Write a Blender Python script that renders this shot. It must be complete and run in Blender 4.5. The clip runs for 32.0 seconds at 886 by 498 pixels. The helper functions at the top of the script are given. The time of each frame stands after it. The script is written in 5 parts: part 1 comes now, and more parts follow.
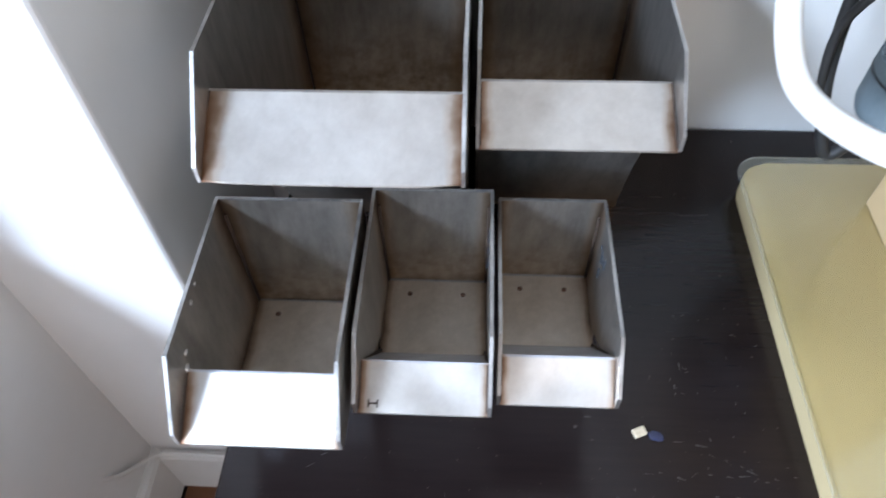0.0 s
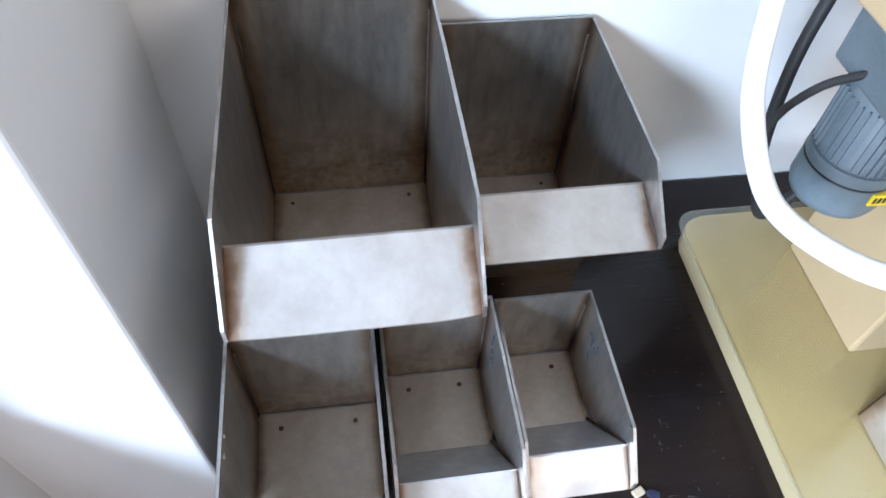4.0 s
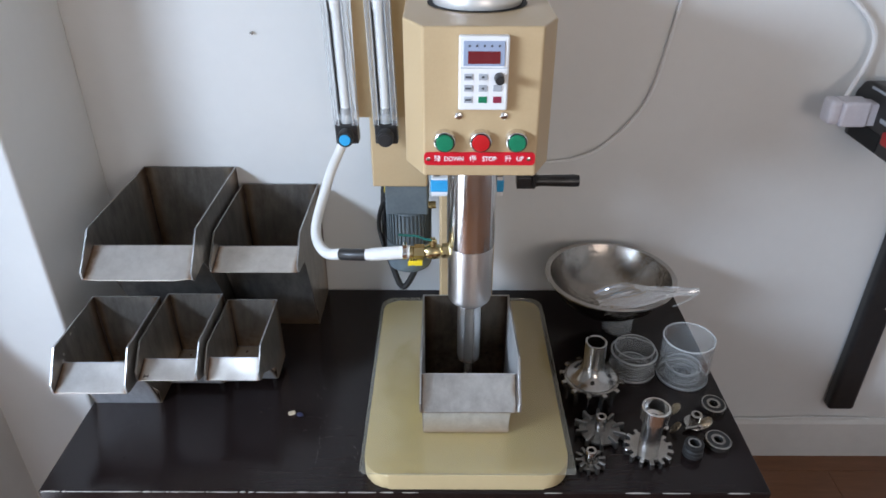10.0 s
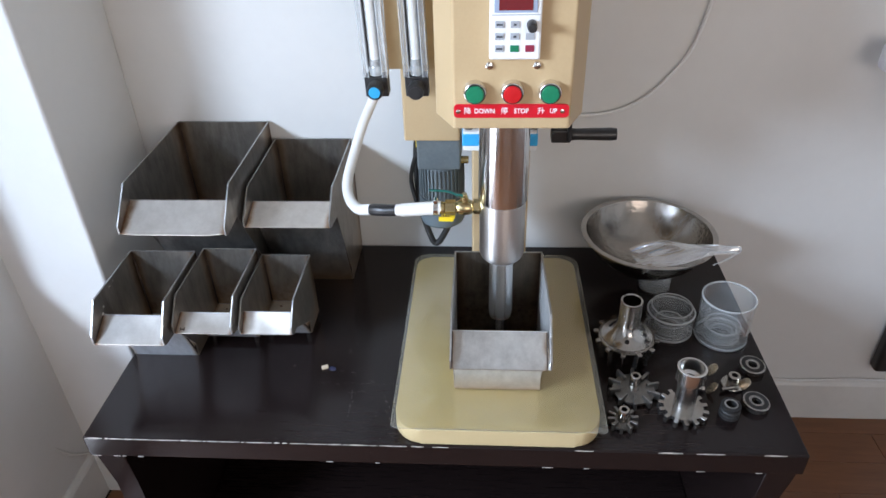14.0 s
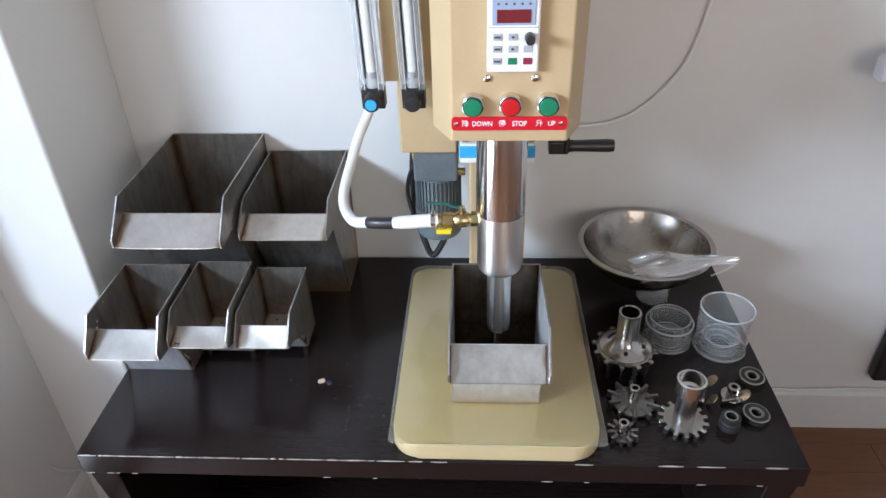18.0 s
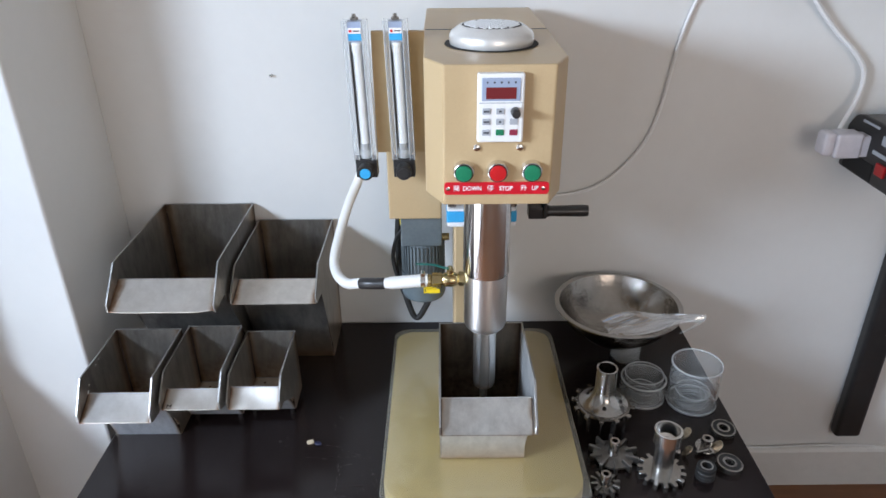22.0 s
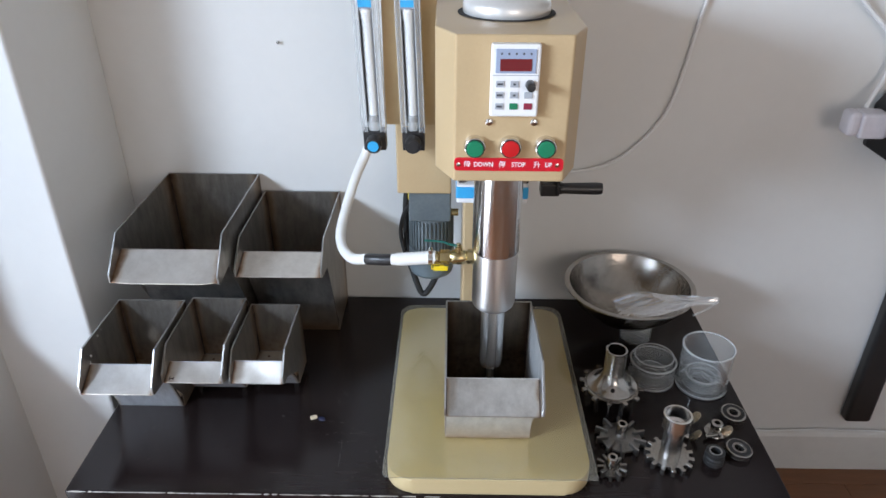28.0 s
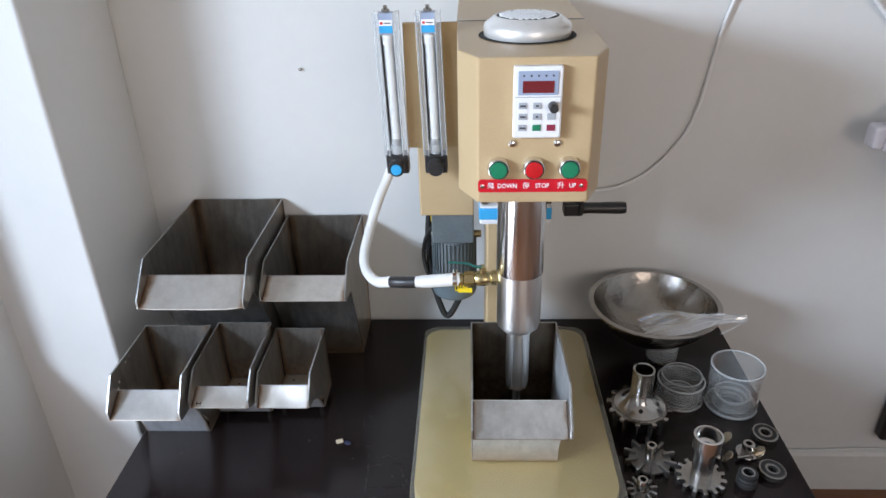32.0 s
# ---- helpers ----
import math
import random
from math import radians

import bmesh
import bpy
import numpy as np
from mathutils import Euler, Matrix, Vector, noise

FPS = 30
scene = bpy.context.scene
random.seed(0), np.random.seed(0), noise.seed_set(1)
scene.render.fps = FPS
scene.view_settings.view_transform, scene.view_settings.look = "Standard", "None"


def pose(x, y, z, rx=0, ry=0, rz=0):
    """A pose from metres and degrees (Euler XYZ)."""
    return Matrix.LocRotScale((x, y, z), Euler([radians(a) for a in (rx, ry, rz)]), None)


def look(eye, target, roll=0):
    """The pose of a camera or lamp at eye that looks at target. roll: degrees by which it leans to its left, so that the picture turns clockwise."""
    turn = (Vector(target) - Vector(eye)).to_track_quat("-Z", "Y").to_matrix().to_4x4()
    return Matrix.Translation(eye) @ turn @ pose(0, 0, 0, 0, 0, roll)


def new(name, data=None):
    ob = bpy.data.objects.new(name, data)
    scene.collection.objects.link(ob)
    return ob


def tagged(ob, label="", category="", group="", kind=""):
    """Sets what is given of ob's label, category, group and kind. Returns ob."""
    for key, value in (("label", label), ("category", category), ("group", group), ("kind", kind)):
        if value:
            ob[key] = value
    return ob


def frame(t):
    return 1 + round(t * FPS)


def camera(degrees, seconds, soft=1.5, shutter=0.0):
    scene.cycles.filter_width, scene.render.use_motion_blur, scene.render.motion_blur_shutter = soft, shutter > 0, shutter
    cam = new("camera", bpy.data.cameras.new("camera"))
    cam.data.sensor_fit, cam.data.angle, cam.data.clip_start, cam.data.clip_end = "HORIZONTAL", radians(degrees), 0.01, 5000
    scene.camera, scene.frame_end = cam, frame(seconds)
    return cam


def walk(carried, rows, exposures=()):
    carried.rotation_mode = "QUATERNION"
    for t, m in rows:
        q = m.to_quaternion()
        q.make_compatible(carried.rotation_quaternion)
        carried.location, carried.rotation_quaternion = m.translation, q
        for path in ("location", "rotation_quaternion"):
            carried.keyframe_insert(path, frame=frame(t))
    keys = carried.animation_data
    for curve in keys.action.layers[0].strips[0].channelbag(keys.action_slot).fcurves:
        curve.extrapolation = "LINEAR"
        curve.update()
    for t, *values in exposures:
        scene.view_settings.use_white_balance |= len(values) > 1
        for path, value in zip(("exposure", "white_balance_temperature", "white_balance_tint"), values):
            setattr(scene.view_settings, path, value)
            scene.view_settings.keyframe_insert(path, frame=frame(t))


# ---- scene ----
# The table's top stands at T0 above the floor; x runs along the back wall, y towards it.
T0 = 0.545
cam = camera(65.04, 32.0, soft=1.5, shutter=0.5)
ROWS = [
    (0.0, -0.4437, -0.1148, 0.6249, 37.88, 1.19, 2.65),
    (0.5, -0.4959, -0.1000, 0.6253, 33.53, 1.73, 1.26),
    (1.0, -0.5367, -0.0940, 0.6369, 30.63, -0.65, -4.59),
    (1.5, -0.5423, -0.0826, 0.6380, 29.57, -2.46, -3.78),
    (2.0, -0.5414, -0.0836, 0.6414, 30.79, -2.43, -4.09),
    (2.5, -0.5489, -0.0910, 0.6440, 31.53, -2.41, -4.72),
    (3.0, -0.5588, -0.0937, 0.6471, 31.95, -2.35, -5.39),
    (3.5, -0.5541, -0.0586, 0.6998, 35.61, -2.31, -8.01),
    (5.5, -0.4526, -0.0323, 0.7225, 39.27, -1.16, -2.54),
    (5.7, -0.4300, -0.0640, 0.7260, 40.26, -0.07, -1.03),
    (6.0, -0.3856, -0.1778, 0.7573, 41.80, 1.63, -1.13),
    (6.3, -0.3440, -0.3290, 0.7970, 44.52, -0.35, -4.06),
    (6.5, -0.2815, -0.4197, 0.8259, 45.66, 0.03, -5.82),
    (6.7, -0.2220, -0.4900, 0.8610, 46.99, -1.54, -6.19),
    (7.0, -0.0836, -0.5595, 0.8880, 50.80, -1.91, -2.54),
    (7.2, 0.0110, -0.5800, 0.8830, 52.95, -2.24, 1.36),
    (7.5, 0.0897, -0.6393, 0.8957, 55.70, 0.08, 5.43),
    (7.7, 0.1100, -0.6530, 0.9130, 56.86, 3.35, 4.56),
    (8.0, 0.0944, -0.6922, 0.9422, 59.48, 2.71, 2.73),
    (8.5, 0.0279, -0.7587, 0.9532, 62.20, 0.63, 1.38),
    (9.0, 0.0026, -0.7914, 0.9441, 59.98, -0.33, -0.27),
    (9.5, 0.0036, -0.8158, 0.9369, 60.04, -0.20, -1.07),
    (10.0, 0.0022, -0.8110, 0.9283, 59.59, -0.00, 0.23),
    (10.5, 0.0034, -0.7996, 0.9274, 58.45, 0.94, 1.24),
    (11.0, 0.0022, -0.7950, 0.9320, 57.87, 0.97, 2.18),
    (11.5, 0.0101, -0.7949, 0.9243, 57.65, 1.12, 2.21),
    (12.0, 0.0114, -0.8015, 0.9237, 57.39, 0.83, 2.22),
    (12.5, 0.0103, -0.8058, 0.9197, 57.26, 0.74, 2.43),
    (13.0, 0.0145, -0.8024, 0.9168, 56.64, 1.43, 2.15),
    (13.5, 0.0181, -0.8004, 0.9162, 56.19, 1.18, 2.92),
    (14.0, 0.0147, -0.7959, 0.9176, 56.06, 1.49, 3.13),
    (14.5, 0.0158, -0.7921, 0.9199, 56.35, 1.79, 3.19),
    (16.5, 0.0128, -0.7892, 0.9185, 56.44, 1.62, 2.53),
    (17.0, 0.0124, -0.7855, 0.9199, 56.60, 1.70, 2.38),
    (17.5, 0.0108, -0.7860, 0.9176, 56.77, 1.71, 2.41),
    (18.0, 0.0095, -0.7859, 0.9186, 56.76, 1.49, 2.59),
    (18.5, 0.0083, -0.7889, 0.9165, 56.86, 1.39, 2.50),
    (19.0, 0.0064, -0.7838, 0.9150, 56.66, 1.42, 2.40),
    (19.5, 0.0100, -0.7765, 0.9266, 58.67, 1.84, 1.55),
    (20.0, 0.0072, -0.7741, 0.9316, 62.80, 0.48, -0.24),
    (20.5, 0.0036, -0.7918, 0.9279, 64.41, -0.22, -1.00),
    (21.0, -0.0096, -0.8299, 0.9320, 64.46, -0.01, -0.99),
    (21.5, -0.0242, -0.8575, 0.9312, 63.88, 0.84, -0.71),
    (22.0, -0.0287, -0.8610, 0.9306, 63.07, 0.47, -0.26),
    (22.5, -0.0296, -0.8598, 0.9282, 62.27, 0.26, 0.17),
    (23.0, -0.0300, -0.8614, 0.9250, 61.68, 0.02, 0.72),
    (23.5, -0.0301, -0.8614, 0.9251, 61.01, 0.22, 1.05),
    (24.0, -0.0305, -0.8629, 0.9251, 60.78, -0.32, 1.50),
    (24.5, -0.0319, -0.8597, 0.9262, 60.79, -0.28, 1.52),
    (25.0, -0.0265, -0.8546, 0.9281, 60.90, -0.03, 1.15),
    (25.5, -0.0258, -0.8506, 0.9242, 61.20, -0.09, 0.66),
    (27.5, -0.0245, -0.8337, 0.9229, 60.91, -0.78, 0.86),
    (28.0, -0.0287, -0.8301, 0.9240, 60.72, -0.21, 0.90),
    (28.5, -0.0262, -0.8294, 0.9316, 61.51, 1.37, 0.43),
    (29.0, -0.0311, -0.8338, 0.9288, 62.62, 1.16, 0.66),
    (29.5, -0.0320, -0.8307, 0.9300, 62.92, 1.52, 0.51),
    (30.0, -0.0323, -0.8275, 0.9292, 62.88, 1.37, 0.71),
    (30.5, -0.0310, -0.8323, 0.9293, 62.91, 1.38, 1.15),
    (31.0, -0.0320, -0.8339, 0.9285, 62.82, 1.48, 1.42),
    (31.5, -0.0343, -0.8311, 0.9292, 62.55, 1.42, 1.73),
    (32.0, -0.0370, -0.8295, 0.9266, 62.40, 1.33, 1.83),
]
EXPOSURES = [(t, e - 0.02, warm, 18) for t, e, warm in (
    (0.0, 0.76, 6450), (1.0, 0.74, 6450), (3.0, 0.90, 6400), (5.5, 0.80, 6200), (6.3, 0.74, 6250), (7.2, 0.20, 6450), (8.2, 0.10, 6550), (9.0, 0.0, 6600), (10.0, -0.07, 6600),
    (12.0, 0.04, 6600), (14.0, 0.20, 6650), (17.0, 0.25, 6700), (19.0, 0.24, 6750), (20.0, 0.20, 6780), (21.5, 0.0, 6800), (25.0, 0.12, 6800), (28.0, 0.0, 6800), (32.0, 0.0, 6800))]
walk(cam, [(t, pose(x, y, z + T0, rx, ry, rz)) for t, x, y, z, rx, ry, rz in ROWS], EXPOSURES)

# ---- light ----
world = bpy.data.worlds.new("sky")
scene.world = world
world.use_nodes = True
wn = world.node_tree
sky = wn.nodes.new("ShaderNodeTexSky")
sky.sky_type = 'NISHITA'
sky.sun_disc = False
sky.sun_elevation = radians(28)
sky.sun_rotation = radians(-75)
wn.links.new(sky.outputs[0], wn.nodes["Background"].inputs[0])
wn.nodes["Background"].inputs[1].default_value = 0.1


def window_lamp(name, eye, target, w, h, power, colour, spread=180):
    data = bpy.data.lights.new(name, 'AREA')
    data.shape, data.size, data.size_y, data.energy, data.color = 'RECTANGLE', w, h, power, colour
    data.spread = radians(spread)
    ob = new(name, data)
    ob.matrix_world = look(eye, target)
    return ob


# daylight of the side window; the unseen side door and rear window are added fill
window_lamp("window_daylight_side", (-1.60, -1.12, 1.68), (0.10, -1.05, 1.05), 0.90, 0.30, 65.0, (0.605, 0.80, 1.0), 150)
window_lamp("window_daylight_low", (-0.960, -0.70, 0.40), (0.0, -0.70, 0.40), 0.84, 0.56, 6.0, (0.80, 0.90, 1.0))
window_lamp("door_fill_added", (-0.960, -1.78, 1.02), (0.0, -1.15, 0.85), 0.62, 1.80, 3.0, (0.80, 0.90, 1.0))
window_lamp("rear_fill_added", (1.0, -2.98, 1.60), (0.2, 0.5, 2.15), 1.3, 1.1, 7.8, (1.0, 0.90, 0.78), 96)


# ---- materials ----
def material(name, base, rough=0.5, metal=0.0, **extra):
    m = bpy.data.materials.new(name)
    m.use_nodes = True
    b = m.node_tree.nodes["Principled BSDF"]
    b.inputs["Base Color"].default_value = (*base, 1)
    b.inputs["Roughness"].default_value = rough
    b.inputs["Metallic"].default_value = metal
    for key, value in extra.items():
        b.inputs[key.replace("_", " ")].default_value = value
    return m


def node(m, kind, **inputs):
    n = m.node_tree.nodes.new(kind)
    for key, value in inputs.items():
        n.inputs[key.replace("_", " ")].default_value = value
    return n


def wire(m, a, b):
    m.node_tree.links.new(a, b)


def shader(m):
    return m.node_tree.nodes["Principled BSDF"]


def coords(m, scale=(1, 1, 1), space="Object"):
    tc = node(m, "ShaderNodeTexCoord")
    mp = node(m, "ShaderNodeMapping", Scale=scale)
    wire(m, tc.outputs[space], mp.inputs["Vector"])
    return mp.outputs["Vector"]


def noise_tex(m, vec, scale, detail=4.0, rough=0.6):
    n = node(m, "ShaderNodeTexNoise", Scale=scale, Detail=detail, Roughness=rough)
    wire(m, vec, n.inputs["Vector"])
    return n.outputs["Fac"]


def ramp(m, fac, stops):
    r = m.node_tree.nodes.new("ShaderNodeValToRGB")
    while len(r.color_ramp.elements) < len(stops):
        r.color_ramp.elements.new(0.5)
    for e, (p, c) in zip(r.color_ramp.elements, stops):
        e.position, e.color = p, (*c, 1)
    wire(m, fac, r.inputs["Fac"])
    return r.outputs["Color"]


def mix(m, fac, a, b, blend='MIX'):
    n = m.node_tree.nodes.new("ShaderNodeMix")
    n.data_type, n.blend_type = 'RGBA', blend
    for sock, v in ((n.inputs[0], fac), (n.inputs[6], a), (n.inputs[7], b)):
        if isinstance(v, (int, float)):
            sock.default_value = v
        elif isinstance(v, tuple):
            sock.default_value = (*v, 1)
        else:
            wire(m, v, sock)
    return n.outputs[2]


def bump(m, height, strength=0.2, distance=0.002):
    b = node(m, "ShaderNodeBump", Strength=strength, Distance=distance)
    wire(m, height, b.inputs["Height"])
    wire(m, b.outputs["Normal"], shader(m).inputs["Normal"])


def varied(name, dark, light, scale, rough, rough_span=0.12, metal=0.0, relief=0.1, stretch=(1, 1, 1), fine=60.0, depth=0.001):
    """A surface that varies at two scales between two colours."""
    m = material(name, light, rough, metal)
    v = coords(m, stretch)
    if rough < 0.28:
        rough_span = min(rough_span, 0.26 - rough)
    else:
        rough_span = min(rough_span, rough - 0.29)
    big, small = noise_tex(m, v, scale), noise_tex(m, v, scale * fine / 8, 3.0)
    both = mix(m, 0.35, big, small)
    wire(m, ramp(m, both, [(0.3, dark), (0.7, light)]), shader(m).inputs["Base Color"])
    wire(m, ramp(m, both, [(0.3, (rough - rough_span,) * 3), (0.7, (rough + rough_span,) * 3)]), shader(m).inputs["Roughness"])
    bump(m, small, relief, depth)
    return m


PAINT_WALL = varied("wall_paint", (0.69, 0.685, 0.665), (0.73, 0.725, 0.705), 2.2, 0.62, 0.1, relief=0.18, fine=120)
PAINT_TRIM = varied("trim_paint", (0.66, 0.65, 0.62), (0.74, 0.73, 0.70), 6.0, 0.4, 0.08, relief=0.08)
CEILING = varied("ceiling_paint", (0.74, 0.74, 0.72), (0.8, 0.8, 0.78), 3.0, 0.8, 0.05)

LAMINATE = material("laminate_planks", (0.36, 0.15, 0.06), 0.35)
v = coords(LAMINATE, (1.2, 14, 1))
grain = noise_tex(LAMINATE, v, 4.0, 6.0)
fine_grain = noise_tex(LAMINATE, coords(LAMINATE, (3, 60, 1)), 8.0, 3.0)
info = node(LAMINATE, "ShaderNodeObjectInfo")
tone = ramp(LAMINATE, mix(LAMINATE, 0.4, grain, fine_grain), [(0.3, (0.135, 0.050, 0.020)), (0.7, (0.22, 0.090, 0.037))])
wire(LAMINATE, mix(LAMINATE, mix(LAMINATE, 0.25, (0, 0, 0), info.outputs["Random"]), tone, (0.115, 0.044, 0.018)), shader(LAMINATE).inputs["Base Color"])
bump(LAMINATE, fine_grain, 0.08, 0.0006)

# dark stained table, glossy, with dust and rubbed places
ESPRESSO = material("espresso_veneer", (0.018, 0.013, 0.012), 0.22, Specular_IOR_Level=0.29)
v = coords(ESPRESSO)
grain = noise_tex(ESPRESSO, coords(ESPRESSO, (3, 45, 45)), 4.0, 5.0)
cloud = noise_tex(ESPRESSO, v, 5.0, 6.0, 0.65)
speck = noise_tex(ESPRESSO, v, 160.0, 2.0, 0.5)
tone = ramp(ESPRESSO, grain, [(0.3, (0.0110, 0.0072, 0.0070)), (0.75, (0.0155, 0.0100, 0.0094))])
specks = ramp(ESPRESSO, speck, [(0.72, (0, 0, 0)), (0.80, (0.4, 0.4, 0.4))])
wire(ESPRESSO, mix(ESPRESSO, specks, tone, (0.16, 0.13, 0.115)), shader(ESPRESSO).inputs["Base Color"])
wire(ESPRESSO, ramp(ESPRESSO, cloud, [(0.3, (0.13,) * 3), (0.7, (0.25,) * 3)]), shader(ESPRESSO).inputs["Roughness"])
bump(ESPRESSO, grain, 0.01, 0.0003)
CHIPPED = varied("chipped_edge", (0.34, 0.30, 0.27), (0.62, 0.58, 0.54), 60.0, 0.7)
VOID = material("unlit_recess", (0.006, 0.005, 0.005), 0.8)


def worn_steel(name, dark, light, rough, metal, burn, gold, start, wide_by=1.0, axis=0, far_only=False, rust=0.0, rust_top=1.0):
    """Dull sheet steel: cloudy face, brown heat tint that darkens towards its welded ends, rusty spots low down."""
    m = material(name, light, rough, metal)
    v = coords(m)
    cloud = noise_tex(m, v, 16.0, 4.0, 0.6)
    wide = noise_tex(m, v, 5.0, 2.0)
    smear = noise_tex(m, coords(m, (26, 26, 7)), 2.0, 5.0, 0.7)
    face = ramp(m, mix(m, 0.5, mix(m, 0.5, cloud, wide), smear), [(0.36, dark), (0.64, light)])
    sep = node(m, "ShaderNodeSeparateXYZ")
    tc = node(m, "ShaderNodeTexCoord")
    wire(m, tc.outputs["Generated"], sep.inputs[0])

    def calc(kind, a, *rest):
        n = m.node_tree.nodes.new("ShaderNodeMath")
        n.operation = kind
        for sock, value in zip(n.inputs, (a, *rest)):
            if isinstance(value, (int, float)):
                sock.default_value = value
            else:
                wire(m, value, sock)
        return n.outputs[0]
    along = calc('SUBTRACT', sep.outputs[axis], 0.5)
    if not far_only:
        along = calc('ABSOLUTE', along)
    uneven = calc('MULTIPLY_ADD', calc('SUBTRACT', noise_tex(m, v, 26.0, 3.0), 0.5), 0.10, along)
    face = mix(m, ramp(m, uneven, [(start - 0.10 * wide_by, (0, 0, 0)), (start, (0.6,) * 3)]), face, gold)
    face = mix(m, ramp(m, uneven, [(start - 0.04 * wide_by, (0, 0, 0)), (start + 0.05 * wide_by, (0.9,) * 3)]), face, burn)
    if rust:
        spots = ramp(m, mix(m, 0.4, noise_tex(m, coords(m, (1, 1, 1.8)), 15.0, 4.0, 0.6), noise_tex(m, v, 90.0, 2.0)), [(0.44, (0, 0, 0)), (0.68, (rust,) * 3)])
        low = ramp(m, sep.outputs[2], [(rust_top * 0.45, (1, 1, 1)), (rust_top, (0.08,) * 3)])
        warm = mix(m, ramp(m, sep.outputs[2], [(0.0, (0.6,) * 3), (rust_top, (0, 0, 0))]), face, gold)
        face = mix(m, mix(m, 1.0, spots, low, 'MULTIPLY'), warm, burn)
    wire(m, face, shader(m).inputs["Base Color"])
    wire(m, ramp(m, cloud, [(0.3, (rough - 0.03,) * 3), (0.7, (rough + 0.05,) * 3)]), shader(m).inputs["Roughness"])
    return m


BURN, GOLD = (0.095, 0.054, 0.032), (0.48, 0.33, 0.20)
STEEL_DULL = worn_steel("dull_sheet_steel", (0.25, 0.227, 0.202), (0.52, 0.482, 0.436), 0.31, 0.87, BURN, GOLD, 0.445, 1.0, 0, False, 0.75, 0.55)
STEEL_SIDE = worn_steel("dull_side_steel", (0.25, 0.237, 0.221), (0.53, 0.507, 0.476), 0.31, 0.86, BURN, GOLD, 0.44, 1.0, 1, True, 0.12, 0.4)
# pale blue tone stands for window light reflected on the small cells' fronts
STEEL_FRONT = worn_steel("sheen_front_steel", (0.42, 0.44, 0.47), (0.72, 0.75, 0.79), 0.32, 0.6, BURN, GOLD, 0.495, 0.5)
# lip and floor are lightened for the light they catch; burns and stains are real
STEEL_LIP = worn_steel("lit_lip_steel", (0.57, 0.535, 0.49), (0.72, 0.69, 0.645), 0.40, 0.85, (0.17, 0.075, 0.032), (0.42, 0.26, 0.145), 0.472, 0.5)
STEEL_FLOOR = worn_steel("lit_stained_floor_steel", (0.494, 0.429, 0.351), (0.715, 0.637, 0.546), 0.40, 0.5, BURN, GOLD, 0.465, 0.8, 0, False, 0.75, 1.0)
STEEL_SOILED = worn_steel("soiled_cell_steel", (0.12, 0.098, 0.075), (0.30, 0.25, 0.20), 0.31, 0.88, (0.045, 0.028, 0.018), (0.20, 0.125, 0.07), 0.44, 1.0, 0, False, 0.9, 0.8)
STEEL_RUBBED = worn_steel("rubbed_grey_lip_steel", (0.44, 0.44, 0.425), (0.70, 0.705, 0.685), 0.33, 0.85, (0.20, 0.12, 0.07), (0.46, 0.36, 0.25), 0.485, 0.4)
STEEL_SATIN = worn_steel("satin_side_steel", (0.50, 0.505, 0.50), (0.74, 0.745, 0.74), 0.44, 0.62, BURN, GOLD, 0.47, 0.6, 1, True, 0.15, 0.3)
STEEL_EDGE = varied("bare_steel_edge", (0.24, 0.236, 0.23), (0.56, 0.55, 0.535), 40.0, 0.42, 0.1, 0.9, 0.1)
WELD = varied("weld_scale", (0.03, 0.02, 0.015), (0.075, 0.045, 0.03), 70.0, 0.7, 0.1, 0.0, 0.3)
RIVET = varied("rusty_rivet", (0.10, 0.05, 0.032), (0.20, 0.11, 0.07), 90.0, 0.6)
SPINDLE = varied("satin_spindle_steel", (0.80, 0.785, 0.765), (0.90, 0.89, 0.87), 10.0, 0.34, 0.04, 1.0, 0.03, stretch=(6, 6, 0.5))
SLEEVE = varied("turned_chrome", (0.80, 0.795, 0.79), (0.90, 0.895, 0.89), 10.0, 0.13, 0.03, 1.0, 0.0, stretch=(6, 6, 0.5))
TUBE = varied("polished_tube_steel", (0.80, 0.79, 0.77), (0.92, 0.91, 0.90), 12.0, 0.20, 0.04, 1.0, 0.02, stretch=(6, 6, 0.5))
# fine turning lines round the axis spread reflections up and down
for turned, amount in ((SPINDLE, 0.75), (SLEEVE, 0.95), (TUBE, 0.9)):
    shader(turned).inputs["Anisotropic"].default_value = amount
    shader(turned).inputs["Anisotropic Rotation"].default_value = 0.25
    around = node(turned, "ShaderNodeTangent")
    around.direction_type, around.axis = 'RADIAL', 'Z'
    wire(turned, around.outputs["Tangent"], shader(turned).inputs["Tangent"])
CHROME = varied("chrome", (0.82, 0.81, 0.8), (0.9, 0.89, 0.88), 8.0, 0.07, 0.03, 1.0, 0.02)
NICKEL = varied("satin_nickel", (0.70, 0.69, 0.67), (0.80, 0.79, 0.77), 30.0, 0.22, 0.03, 1.0, 0.02)
BRUSHED = varied("brushed_steel", (0.40, 0.385, 0.365), (0.56, 0.54, 0.515), 20.0, 0.21, 0.05, 1.0, 0.015)
WARM_STEEL = varied("brass_tinted_steel", (0.50, 0.43, 0.33), (0.66, 0.58, 0.46), 30.0, 0.24, 0.03, 1.0, 0.02)
CAST_STEEL = varied("machined_steel", (0.30, 0.285, 0.265), (0.50, 0.48, 0.45), 45.0, 0.22, 0.09, 0.95, 0.04)
DARK_STEEL = varied("dull_dark_steel", (0.15, 0.14, 0.13), (0.28, 0.265, 0.245), 45.0, 0.34, 0.05, 0.9, 0.04)
